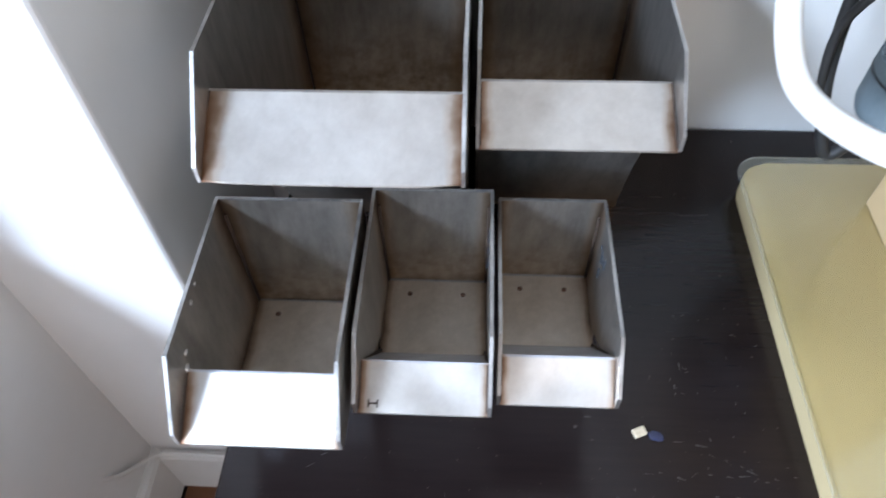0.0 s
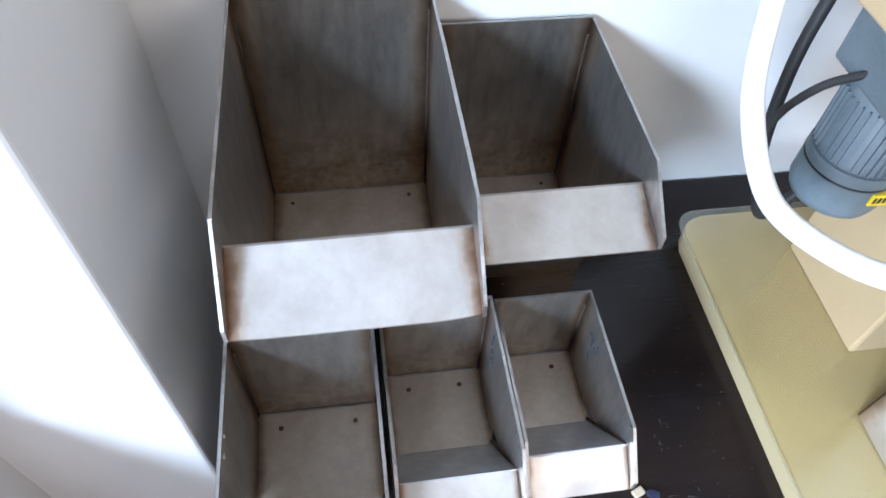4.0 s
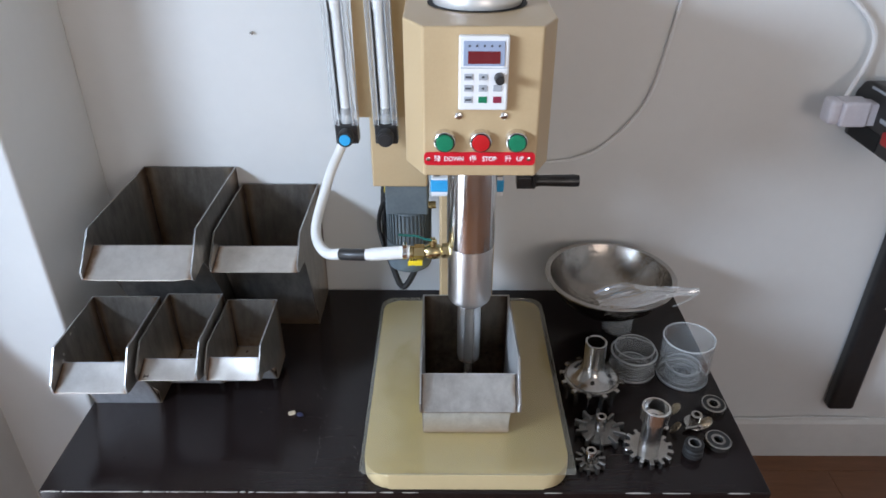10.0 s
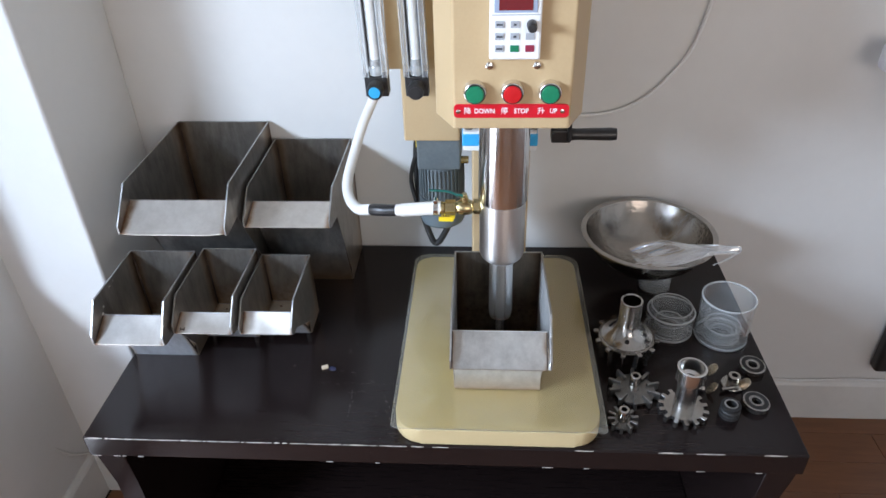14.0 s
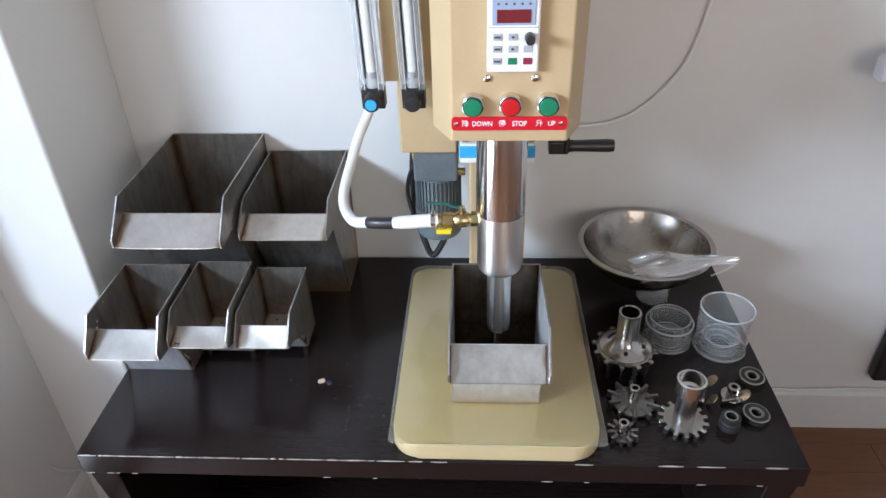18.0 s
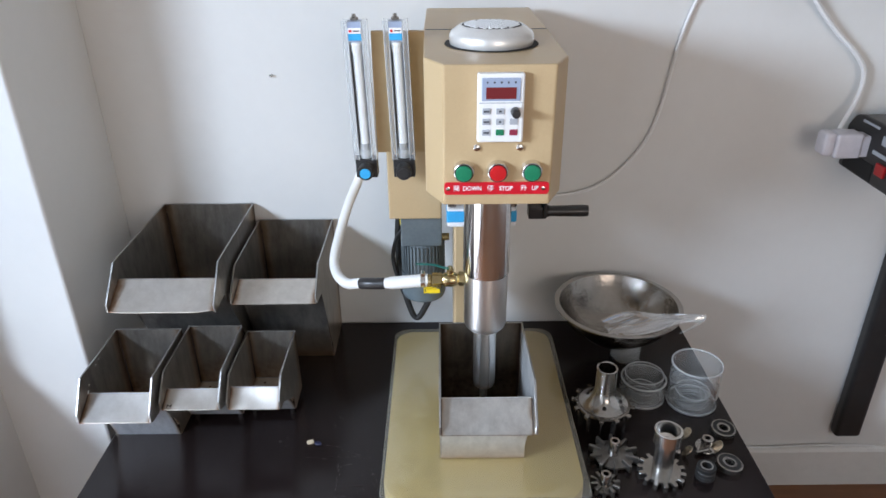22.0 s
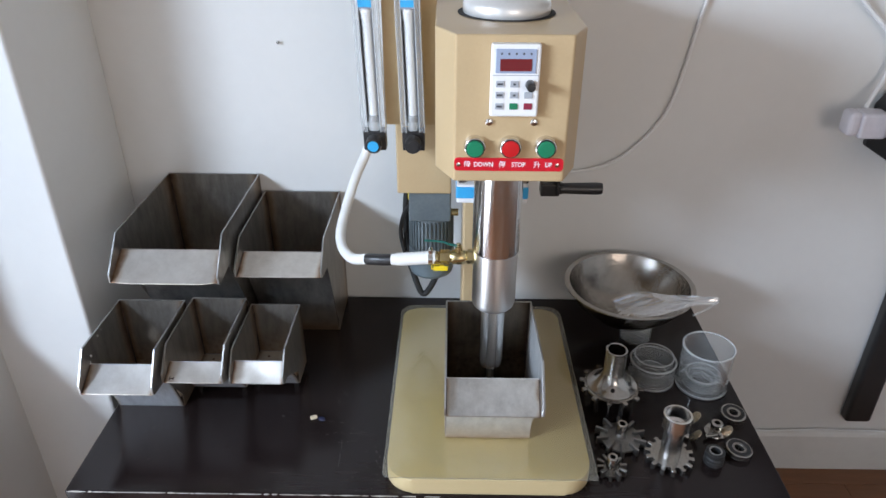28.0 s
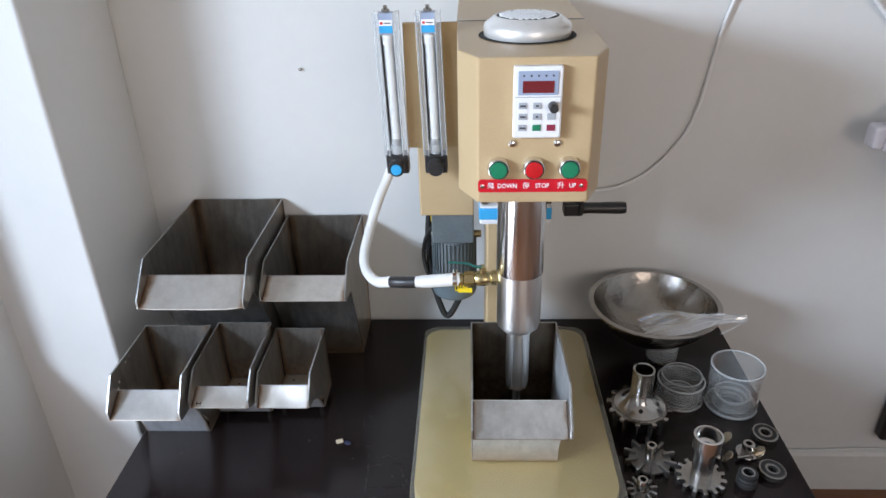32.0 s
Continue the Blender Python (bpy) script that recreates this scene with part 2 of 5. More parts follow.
BOWL_STEEL = varied("scuffed_bowl_steel", (0.29, 0.262, 0.232), (0.42, 0.39, 0.355), 14.0, 0.22, 0.07, 1.0, 0.30, fine=48.0, depth=0.004)
BEIGE = varied("beige_enamel", (0.455, 0.325, 0.18), (0.505, 0.365, 0.205), 9.0, 0.36, 0.06, 0.0, 0.12, fine=220, depth=0.0006)
# lighter copy of the enamel: direct light on the base is in its colour
BEIGE_BASE = varied("lit_base_enamel", (0.52, 0.41, 0.225), (0.58, 0.46, 0.258), 9.0, 0.36, 0.06, 0.0, 0.12, fine=220, depth=0.0006)
TAN = varied("tan_board", (0.40, 0.27, 0.13), (0.47, 0.325, 0.165), 12.0, 0.5, 0.08)
ALU = varied("cast_aluminium", (0.66, 0.655, 0.64), (0.76, 0.755, 0.74), 30.0, 0.36, 0.06, 0.55, 0.1)
HOOD = varied("silver_hood_paint", (0.66, 0.65, 0.63), (0.76, 0.75, 0.73), 30.0, 0.36, 0.05, 0.42, 0.06)
shader(HOOD).inputs["Coat Weight"].default_value = 1.0
shader(HOOD).inputs["Coat Roughness"].default_value = 0.14
BRASS = varied("brass", (0.46, 0.36, 0.17), (0.66, 0.55, 0.32), 60.0, 0.25, 0.08, 1.0, 0.15)
MOTOR_GREY = varied("motor_grey_paint", (0.082, 0.103, 0.112), (0.13, 0.156, 0.165), 25.0, 0.45, 0.1, 0.0, 0.15)
COVER_GREY = varied("fan_cover_paint", (0.10, 0.132, 0.148), (0.145, 0.182, 0.20), 25.0, 0.4, 0.08, 0.0, 0.1)
BLACK = varied("black_plastic", (0.012, 0.012, 0.013), (0.024, 0.023, 0.023), 40.0, 0.38, 0.08)
BLACK_RUBBER = varied("black_rubber", (0.012, 0.012, 0.012), (0.025, 0.024, 0.023), 40.0, 0.6, 0.08)
WHITE_HOSE = varied("white_hose", (0.74, 0.735, 0.71), (0.80, 0.795, 0.775), 16.0, 0.35, 0.06)
WHITE_PLASTIC = varied("white_plastic", (0.74, 0.74, 0.735), (0.8, 0.8, 0.795), 30.0, 0.35, 0.05)
# these two greys stand for dark refraction inside the clear acrylic
REFRACT_GREY = material("refraction_back_plate", (0.34, 0.345, 0.36), 0.3)
GREY_LINE = material("refraction_line_grey", (0.16, 0.165, 0.18), 0.3)
GREY_KEY = material("grey_key", (0.36, 0.38, 0.41), 0.5)
DARK_PRINT = material("dark_print", (0.05, 0.055, 0.065), 0.6)
BLUE_GREY = material("blue_grey_window", (0.30, 0.36, 0.48), 0.3)
LED = material("dark_red_display", (0.14, 0.012, 0.014), 0.2)
shader(LED).inputs["Emission Color"].default_value = (0.8, 0.02, 0.03, 1)
shader(LED).inputs["Emission Strength"].default_value = 0.02
GREEN = varied("green_button", (0.0, 0.16, 0.075), (0.003, 0.21, 0.10), 60.0, 0.32)
RED = varied("red_button", (0.50, 0.008, 0.01), (0.60, 0.014, 0.018), 60.0, 0.32)
BLUE_BLACK = varied("blue_black_plastic", (0.01, 0.012, 0.03), (0.03, 0.035, 0.075), 60.0, 0.15)
RED_PLATE = varied("red_name_plate", (0.55, 0.006, 0.016), (0.62, 0.012, 0.025), 30.0, 0.3)
DARK_RED_SWITCH = material("red_rocker", (0.34, 0.012, 0.014), 0.3)
DARK_RED = material("dark_red_key", (0.26, 0.02, 0.05), 0.4)
WHITE_PRINT = material("white_print", (0.82, 0.8, 0.8), 0.5)
BLUE = varied("blue_plastic", (0.015, 0.30, 0.60), (0.03, 0.40, 0.72), 40.0, 0.3)
YELLOW = varied("yellow_vinyl", (0.72, 0.52, 0.01), (0.82, 0.6, 0.03), 40.0, 0.35)
TEAL = varied("teal_paint", (0.008, 0.10, 0.085), (0.015, 0.15, 0.125), 40.0, 0.35)
PLUG_LILAC = varied("translucent_plug", (0.56, 0.54, 0.58), (0.66, 0.63, 0.67), 40.0, 0.3)
CORK = varied("pale_chip", (0.45, 0.33, 0.2), (0.75, 0.66, 0.5), 120.0, 0.7, relief=0.5)


def thin_clear(name, tint, rough, cover, let=(0.97, 0.98, 0.98), shine=0.07, waves=0.0):
    """A thin clear skin: open, glossy by Fresnel, with a milky rest that varies with scuffs."""
    m = material(name, tint, 0.4)
    vec = coords(m)
    scuff = noise_tex(m, vec, 14.0, 2.0)
    nt = m.node_tree
    hollow = node(m, "ShaderNodeBsdfTransparent", Color=(*let, 1))
    gloss = node(m, "ShaderNodeBsdfGlossy", Color=(1, 1, 1, 1), Roughness=rough)
    rim = node(m, "ShaderNodeLayerWeight", Blend=0.5)
    if waves:
        uneven = node(m, "ShaderNodeBump", Strength=waves, Distance=0.006)
        wire(m, noise_tex(m, coords(m, (1, 1.6, 1)), 11.0, 2.0, 0.45), uneven.inputs["Height"])
        wire(m, uneven.outputs["Normal"], gloss.inputs["Normal"])
    power = m.node_tree.nodes.new("ShaderNodeMath")
    power.operation = 'POWER'
    power.inputs[1].default_value = 3.5
    wire(m, rim.outputs["Facing"], power.inputs[0])
    scaled = m.node_tree.nodes.new("ShaderNodeMath")
    scaled.operation = 'MULTIPLY_ADD'
    scaled.inputs[1].default_value, scaled.inputs[2].default_value = 0.85, shine
    wire(m, power.outputs[0], scaled.inputs[0])
    first, second = nt.nodes.new("ShaderNodeMixShader"), nt.nodes.new("ShaderNodeMixShader")
    wire(m, scaled.outputs[0], first.inputs[0])
    wire(m, hollow.outputs[0], first.inputs[1])
    wire(m, gloss.outputs[0], first.inputs[2])
    wire(m, ramp(m, scuff, [(0.3, (cover * 0.85,) * 3), (0.7, (cover * 1.15,) * 3)]), second.inputs[0])
    wire(m, first.outputs[0], second.inputs[1])
    wire(m, shader(m).outputs[0], second.inputs[2])
    wire(m, second.outputs[0], nt.nodes["Material Output"].inputs["Surface"])
    return m


FROSTED = thin_clear("scuffed_clear_plastic", (0.80, 0.83, 0.85), 0.04, 0.085)
CLEAR_EDGE = thin_clear("clear_plastic_edge", (0.86, 0.89, 0.90), 0.04, 0.30)
BLOCK = thin_clear("clear_acrylic_block", (0.84, 0.87, 0.90), 0.04, 0.16, shine=0.16)
FILM = thin_clear("thin_clear_sheet", (0.62, 0.58, 0.42), 0.20, 0.02, (0.955, 0.945, 0.87), 0.085, 0.55)
BAG_FILM = thin_clear("crumpled_clear_film", (0.88, 0.90, 0.92), 0.07, 0.13, shine=0.42)
JAR_GLASS = thin_clear("jar_glass", (0.8, 0.83, 0.84), 0.03, 0.24)


# ---- builders ----
def part(name, bm, mat, parent=None, label="", smooth=False):
    me = bpy.data.meshes.new(name)
    bmesh.ops.recalc_face_normals(bm, faces=bm.faces)
    if smooth:
        for f in bm.faces:
            f.smooth = True
        for e in bm.edges:
            if len(e.link_faces) == 2 and e.calc_face_angle(0) > radians(38):
                e.smooth = False
    bm.to_mesh(me)
    bm.free()
    me.materials.append(mat)
    ob = new(name, me)
    if parent is not None:
        ob.parent = parent
    if label:
        ob["label"] = label
    return ob


def thing(name, at, label, category, group="", kind="", turn=0.0):
    ob = new(name)
    ob.empty_display_size = 0.05
    ob.location = at
    ob.rotation_euler = (0, 0, radians(turn))
    return tagged(ob, label, category, group, kind)


def box(x0, x1, y0, y1, z0, z1, bevel=0.0, segments=2):
    bm = bmesh.new()
    bmesh.ops.create_cube(bm, size=1.0)
    for vert in bm.verts:
        vert.co = Vector(((x0 + x1) / 2 + vert.co.x * (x1 - x0), (y0 + y1) / 2 + vert.co.y * (y1 - y0), (z0 + z1) / 2 + vert.co.z * (z1 - z0)))
    if bevel:
        bmesh.ops.bevel(bm, geom=bm.edges[:], offset=bevel, segments=segments, profile=0.5, affect='EDGES')
    return bm


def prism(points, axis, a, b, bevel=0.0, segments=2):
    """A flat outline pushed from a to b along an axis; the outline's pairs are the other two axes, in order."""
    bm = bmesh.new()

    def at(p, d):
        if axis == "x":
            return (d, p[0], p[1])
        if axis == "y":
            return (p[0], d, p[1])
        return (p[0], p[1], d)
    low, high = [bm.verts.new(at(p, a)) for p in points], [bm.verts.new(at(p, b)) for p in points]
    bm.faces.new(low), bm.faces.new(high)
    n = len(points)
    for i in range(n):
        bm.faces.new((low[i], low[(i + 1) % n], high[(i + 1) % n], high[i]))
    if bevel:
        bmesh.ops.bevel(bm, geom=bm.edges[:], offset=bevel, segments=segments, profile=0.5, affect='EDGES')
    return bm


def plate(corners, thick):
    """A flat quad of a given thickness, grown to both sides."""
    a, b, c, d = [Vector(q) for q in corners]
    n = (b - a).cross(d - a).normalized() * thick / 2
    bm = bmesh.new()
    top, low = [bm.verts.new(q + n) for q in (a, b, c, d)], [bm.verts.new(q - n) for q in (a, b, c, d)]
    bm.faces.new(top), bm.faces.new(low[::-1])
    for i in range(4):
        bm.faces.new((top[i], low[i], low[(i + 1) % 4], top[(i + 1) % 4]))
    return bm


def lathe(profile, steps=40, centre=(0, 0, 0), closed=False, axis="z", wave=0.0, waves=0):
    """Turns pairs (radius, height) round an axis; closed joins the last pair to the first."""
    bm = bmesh.new()
    rings = []
    for r, h in profile:
        ring = []
        for i in range(steps):
            a = 2 * math.pi * i / steps
            rr = r * (1 + wave * math.sin(waves * a))
            p = (rr * math.cos(a), rr * math.sin(a), h)
            if axis == "x":
                p = (p[2], p[0], p[1])
            elif axis == "y":
                p = (p[0], p[2], p[1])
            ring.append(bm.verts.new(Vector(p) + Vector(centre)))
        rings.append(ring)
    n = len(rings)
    for k in range(n if closed else n - 1):
        a, b = rings[k], rings[(k + 1) % n]
        for i in range(steps):
            bm.faces.new((a[i], a[(i + 1) % steps], b[(i + 1) % steps], b[i]))
    if not closed:
        if profile[0][0] > 1e-4:
            bm.faces.new(rings[0])
        if profile[-1][0] > 1e-4:
            bm.faces.new(rings[-1])
        bmesh.ops.remove_doubles(bm, verts=bm.verts[:], dist=1e-6)
    return bm


def glide(points, steps=8):
    """A smooth line through the points."""
    pts = [Vector(p) for p in points]
    pts = [pts[0] * 2 - pts[1]] + pts + [pts[-1] * 2 - pts[-2]]
    out = []
    for i in range(1, len(pts) - 2):
        p0, p1, p2, p3 = pts[i - 1:i + 3]
        for k in range(steps):
            s = k / steps
            out.append(0.5 * ((2 * p1) + (p2 - p0) * s + (2 * p0 - 5 * p1 + 4 * p2 - p3) * s * s + (3 * p1 - p0 - 3 * p2 + p3) * s ** 3))
    out.append(pts[-2])
    return out


def tube(points, radius, sides=14, smooth_steps=8, flat=1.0):
    """A round cord through the points; flat squeezes it across."""
    line = glide(points, smooth_steps) if smooth_steps else [Vector(p) for p in points]
    bm = bmesh.new()
    rings = []
    up = Vector((0.13, 0.31, 0.94)).normalized()
    for i, p in enumerate(line):
        d = (line[min(i + 1, len(line) - 1)] - line[max(i - 1, 0)]).normalized()
        side = d.cross(up)
        side = side.normalized() if side.length > 1e-4 else Vector((1, 0, 0))
        up = side.cross(d).normalized()
        rings.append([bm.verts.new(p + radius * (math.cos(2 * math.pi * k / sides) * side + flat * math.sin(2 * math.pi * k / sides) * up)) for k in range(sides)])
    for a, b in zip(rings, rings[1:]):
        for k in range(sides):
            bm.faces.new((a[k], a[(k + 1) % sides], b[(k + 1) % sides], b[k]))
    bm.faces.new(rings[0]), bm.faces.new(rings[-1])
    return bm


def join(*parts):
    """Several bmeshes as one."""
    out = bmesh.new()
    for bm in parts:
        me = bpy.data.meshes.new("joined")
        bm.to_mesh(me)
        bm.free()
        out.from_mesh(me)
        bpy.data.meshes.remove(me)
    return out


def moved(bm, m):
    bmesh.ops.transform(bm, matrix=m, verts=bm.verts[:])
    return bm


def rounded(x0, x1, y0, y1, radii, steps=8):
    """A rectangle's outline with its own radius at each corner, from the low left one on."""
    out = []
    for (cx, cy), (sx, sy), r, start in zip(((x0, y0), (x1, y0), (x1, y1), (x0, y1)), ((1, 1), (-1, 1), (-1, -1), (1, -1)), radii, (180, 270, 0, 90)):
        if r <= 0:
            out.append((cx, cy))
            continue
        for k in range(steps + 1):
            a = radians(start + 90 * k / steps)
            out.append((cx + sx * r + r * math.cos(a), cy + sy * r + r * math.sin(a)))
    return out


def words(text, size, at, mat, parent, name="lettering", turn=(90, 0, 0), bold=0.0, wide=1.0):
    cu = bpy.data.curves.new("text", 'FONT')
    cu.body, cu.size, cu.align_x, cu.align_y, cu.offset, cu.extrude, cu.resolution_u = text, size, 'CENTER', 'CENTER', bold, 0.0002, 3
    ob = new("text", cu)
    me = bpy.data.meshes.new_from_object(ob.evaluated_get(bpy.context.evaluated_depsgraph_get()))
    bpy.data.objects.remove(ob)
    me.name = name
    me.materials.clear()
    me.materials.append(mat)
    out = new(name, me)
    out.parent = parent
    out.matrix_basis = pose(*at, *turn) @ Matrix.Diagonal((wide, 1, 1, 1))
    return out


# ---- the room ----
YW, XP, YP, XL = 0.582, -0.745, 0.285, -0.94
XR, YF, ZC, TH = 2.3, -3.0, 2.5, 0.12


def wall(name, bm, label):
    return tagged(part(name, bm, PAINT_WALL), label, "wall", kind="structure")


floor = tagged(part("floor", box(XL - TH, XR + TH, YF - TH, YW + TH, -0.05, -0.012), VOID), "warm orange-brown laminate floor of narrow planks", "floor", kind="structure")
wall("wall_back", box(XP - 0.3, XR + TH, YW, YW + TH, 0, ZC), "off-white painted plaster wall behind the table")
wall("wall_pier", box(XL - TH, XP, YP, YW, 0, ZC, 0.006, 3), "off-white plastered wall pier beside the table")
wall("wall_right", box(XR, XR + TH, YF, YW, 0, ZC), "plain off-white wall closing the room")
# side wall with its window opening
WY0, WY1, WZ0, WZ1 = -1.16, 0.19, 0.70, 1.90
# unseen door opening, added to hold a fill lamp
DY0, DY1, DZ0, DZ1 = -2.18, -1.38, 0.10, 1.95
wall("wall_left", join(box(XL - TH, XL, YF, DY0, 0, ZC), box(XL - TH, XL, DY1, WY0, 0, ZC), box(XL - TH, XL, WY1, YP, 0, ZC), box(XL - TH, XL, WY0, -0.25, 0, 0.10), box(XL - TH, XL, -0.25, WY1, 0, WZ0), box(XL - TH, XL, WY0, WY1, WZ1, ZC),
                       box(XL - TH, XL, DY0, DY1, 0, DZ0), box(XL - TH, XL, DY0, DY1, DZ1, ZC)), "off-white side wall with a window and an unseen door opening added for fill")
# unseen rear opening, added to hold the warm fill lamp
RX0, RX1, RZ0, RZ1 = 0.35, 1.65, 1.0, 2.2
wall("wall_front", join(box(XL - TH, RX0, YF - TH, YF, 0, ZC), box(RX1, XR + TH, YF - TH, YF, 0, ZC), box(RX0, RX1, YF - TH, YF, 0, RZ0), box(RX0, RX1, YF - TH, YF, RZ1, ZC)), "off-white wall with an unseen window opening added for fill")
tagged(part("ceiling", box(XL - TH, XR + TH, YF - TH, YW + TH, ZC, ZC + 0.1), CEILING), "plain white ceiling", "ceiling", kind="structure")


def skirting(name, x0, x1, y0, y1, face):
    """A painted board with a rounded top; face names the side it looks to."""
    h, d = 0.131, 0.014
    prof = [(0, 0), (d, 0), (d, h - 0.012), (d * 0.75, h - 0.004), (d * 0.35, h), (0, h)]
    if face == "-y":
        bm = prism([(y1 - p, z) for p, z in prof], "x", x0, x1)
    else:
        bm = prism([(x0 + p, z) for p, z in prof], "y", y0, y1)
    return tagged(part(name, bm, PAINT_TRIM), "white painted baseboard with a rounded top", "baseboard", kind="structure")


skirting("baseboard_back", XP, XR, 0, YW, "-y")
skirting("baseboard_pier", XL + 0.014, XP, 0, YP, "-y")
skirting("baseboard_side", XL, 0, YF, YP, "+x")


# ---- the dark table ----
TX0, TX1, TY0, TY1, TT = -0.672, 0.542, -0.024, 0.578, 0.046
table = thing("side_table", ((TX0 + TX1) / 2, (TY0 + TY1) / 2, 0), "dark espresso-stained wooden side table with chipped edges", "table")
cx, cy = (TX0 + TX1) / 2, (TY0 + TY1) / 2
HX, HY = (TX1 - TX0) / 2, (TY1 - TY0) / 2
part("tabletop", box(-HX, HX, -HY, HY, T0 - TT, T0, 0.0025), ESPRESSO, table)
for sx in (-1, 1):
    # legs that swing in a little below the top
    prof = [(HX - 0.004, T0 - TT), (HX - 0.012, T0 - TT - 0.03), (HX - 0.022, T0 - TT - 0.08), (HX - 0.026, 0.25), (HX - 0.018, 0.08), (HX - 0.006, 0.0),
            (HX - 0.058, 0.0), (HX - 0.062, 0.1), (HX - 0.066, 0.25), (HX - 0.062, T0 - TT - 0.08), (HX - 0.056, T0 - TT)]
    for y0, y1 in ((-HY + 0.006, -HY + 0.056), (HY - 0.056, HY - 0.006)):
        part("leg", prism([(sx * p, z) for p, z in prof], "y", y0, y1, 0.002, 1), ESPRESSO, table)
    part("side_panel", box(sx * (HX - 0.05) - 0.009, sx * (HX - 0.05) + 0.009, -HY + 0.058, HY - 0.058, 0.06, T0 - TT), ESPRESSO, table)
part("back_panel", box(-HX + 0.07, HX - 0.07, HY - 0.03, HY - 0.012, 0.06, T0 - TT), ESPRESSO, table)
part("lower_shelf", box(-HX + 0.06, HX - 0.06, -HY + 0.03, HY - 0.03, 0.06, 0.085, 0.002), ESPRESSO, table)
# pale chips along the front edges, where the veneer is gone
rng = random.Random(5)
bm = bmesh.new()
for zc, yy, chance, big in ((T0 - 0.0012, -HY - 0.0006, 0.50, 0.95), (T0 - TT + 0.001, -HY - 0.0006, 0.14, 0.45)):
    x = -HX + 0.004
    while x < HX - 0.01:
        w = rng.uniform(0.006, 0.050) * big
        if rng.random() < chance * (2.2 if x < -0.10 else 1.2):
            h = rng.uniform(0.0004, 0.0011) * big
            pts = [(x, zc), (x + w * 0.2, zc + h * 0.7), (x + w * 0.55, zc + h * rng.uniform(0.4, 0.9)), (x + w, zc + 0.0002), (x + w * 0.7, zc - h * rng.uniform(0.3, 1.0)), (x + w * 0.3, zc - h * 0.8)]
            pts = [(px_, min(pz_, T0 + 0.0004)) for px_, pz_ in pts]
            lo, hi = [bm.verts.new((p, yy, z)) for p, z in pts], [bm.verts.new((p, yy + 0.0022, z)) for p, z in pts]
            bm.faces.new(lo), bm.faces.new(hi)
            for i in range(6):
                bm.faces.new((lo[i], lo[(i + 1) % 6], hi[(i + 1) % 6], hi[i]))
        x += w + (rng.uniform(0.0, 0.004) if x < -0.10 and big > 0.9 else rng.uniform(0.0, 0.022))
tagged(part("edge_wear", bm, CHIPPED, table, "pale chips in the veneer edge"), kind="stuff")
# fine scratches on the top
bm = bmesh.new()
for _ in range(80):
    x, y = rng.choice([(rng.uniform(-0.25, -0.06), rng.uniform(-0.02, 0.3)), (rng.uniform(-0.6, -0.1), rng.uniform(-0.02, 0.22))])
    x, y = x - cx, y - cy
    a, ln, w = rng.gauss(0.3, 0.9), rng.choice([rng.uniform(0.0006, 0.0020)] * 12 + [rng.uniform(0.003, 0.007)]), rng.uniform(0.0002, 0.0006)
    u, q = Vector((math.cos(a), math.sin(a), 0)) * ln, Vector((-math.sin(a), math.cos(a), 0)) * w
    o = Vector((x, y, T0 + 0.0002))
    bm.faces.new([bm.verts.new(p) for p in (o - u - q, o + u - q * 0.3, o + u + q * 0.3, o - u + q)])
# a few longer scuffs, each a broken row of short strokes
for (xa, ya), (xb, yb), n in (((-0.23, 0.096), (-0.196, 0.097), 6), ((-0.222, 0.093), (-0.222, 0.038), 7), ((-0.282, 0.118), (-0.145, 0.119), 12), ((-0.24, 0.243), (-0.244, 0.191), 6), ((-0.251, 0.154), (-0.185, 0.121), 5), ((-0.166, 0.092), (-0.148, 0.033), 6)):
    for k in range(n):
        f = (k + rng.uniform(0.1, 0.7)) / n
        o = Vector((xa + (xb - xa) * f + rng.gauss(0, 0.0025) - cx, ya + (yb - ya) * f + rng.gauss(0, 0.0025) - cy, T0 + 0.0002))
        a = math.atan2(yb - ya, xb - xa) + rng.gauss(0, 0.25)
        u, q = Vector((math.cos(a), math.sin(a), 0)) * rng.uniform(0.001, 0.006), Vector((-math.sin(a), math.cos(a), 0)) * rng.uniform(0.0002, 0.0007)
        bm.faces.new([bm.verts.new(p) for p in (o - u - q, o + u - q * 0.3, o + u + q * 0.3, o - u + q)])
SCRATCH = material("pale_scratch", (0.06, 0.055, 0.052), 0.6)
tagged(part("surface_wear", bm, SCRATCH, table, "fine pale scratches on the dark top"), kind="stuff")


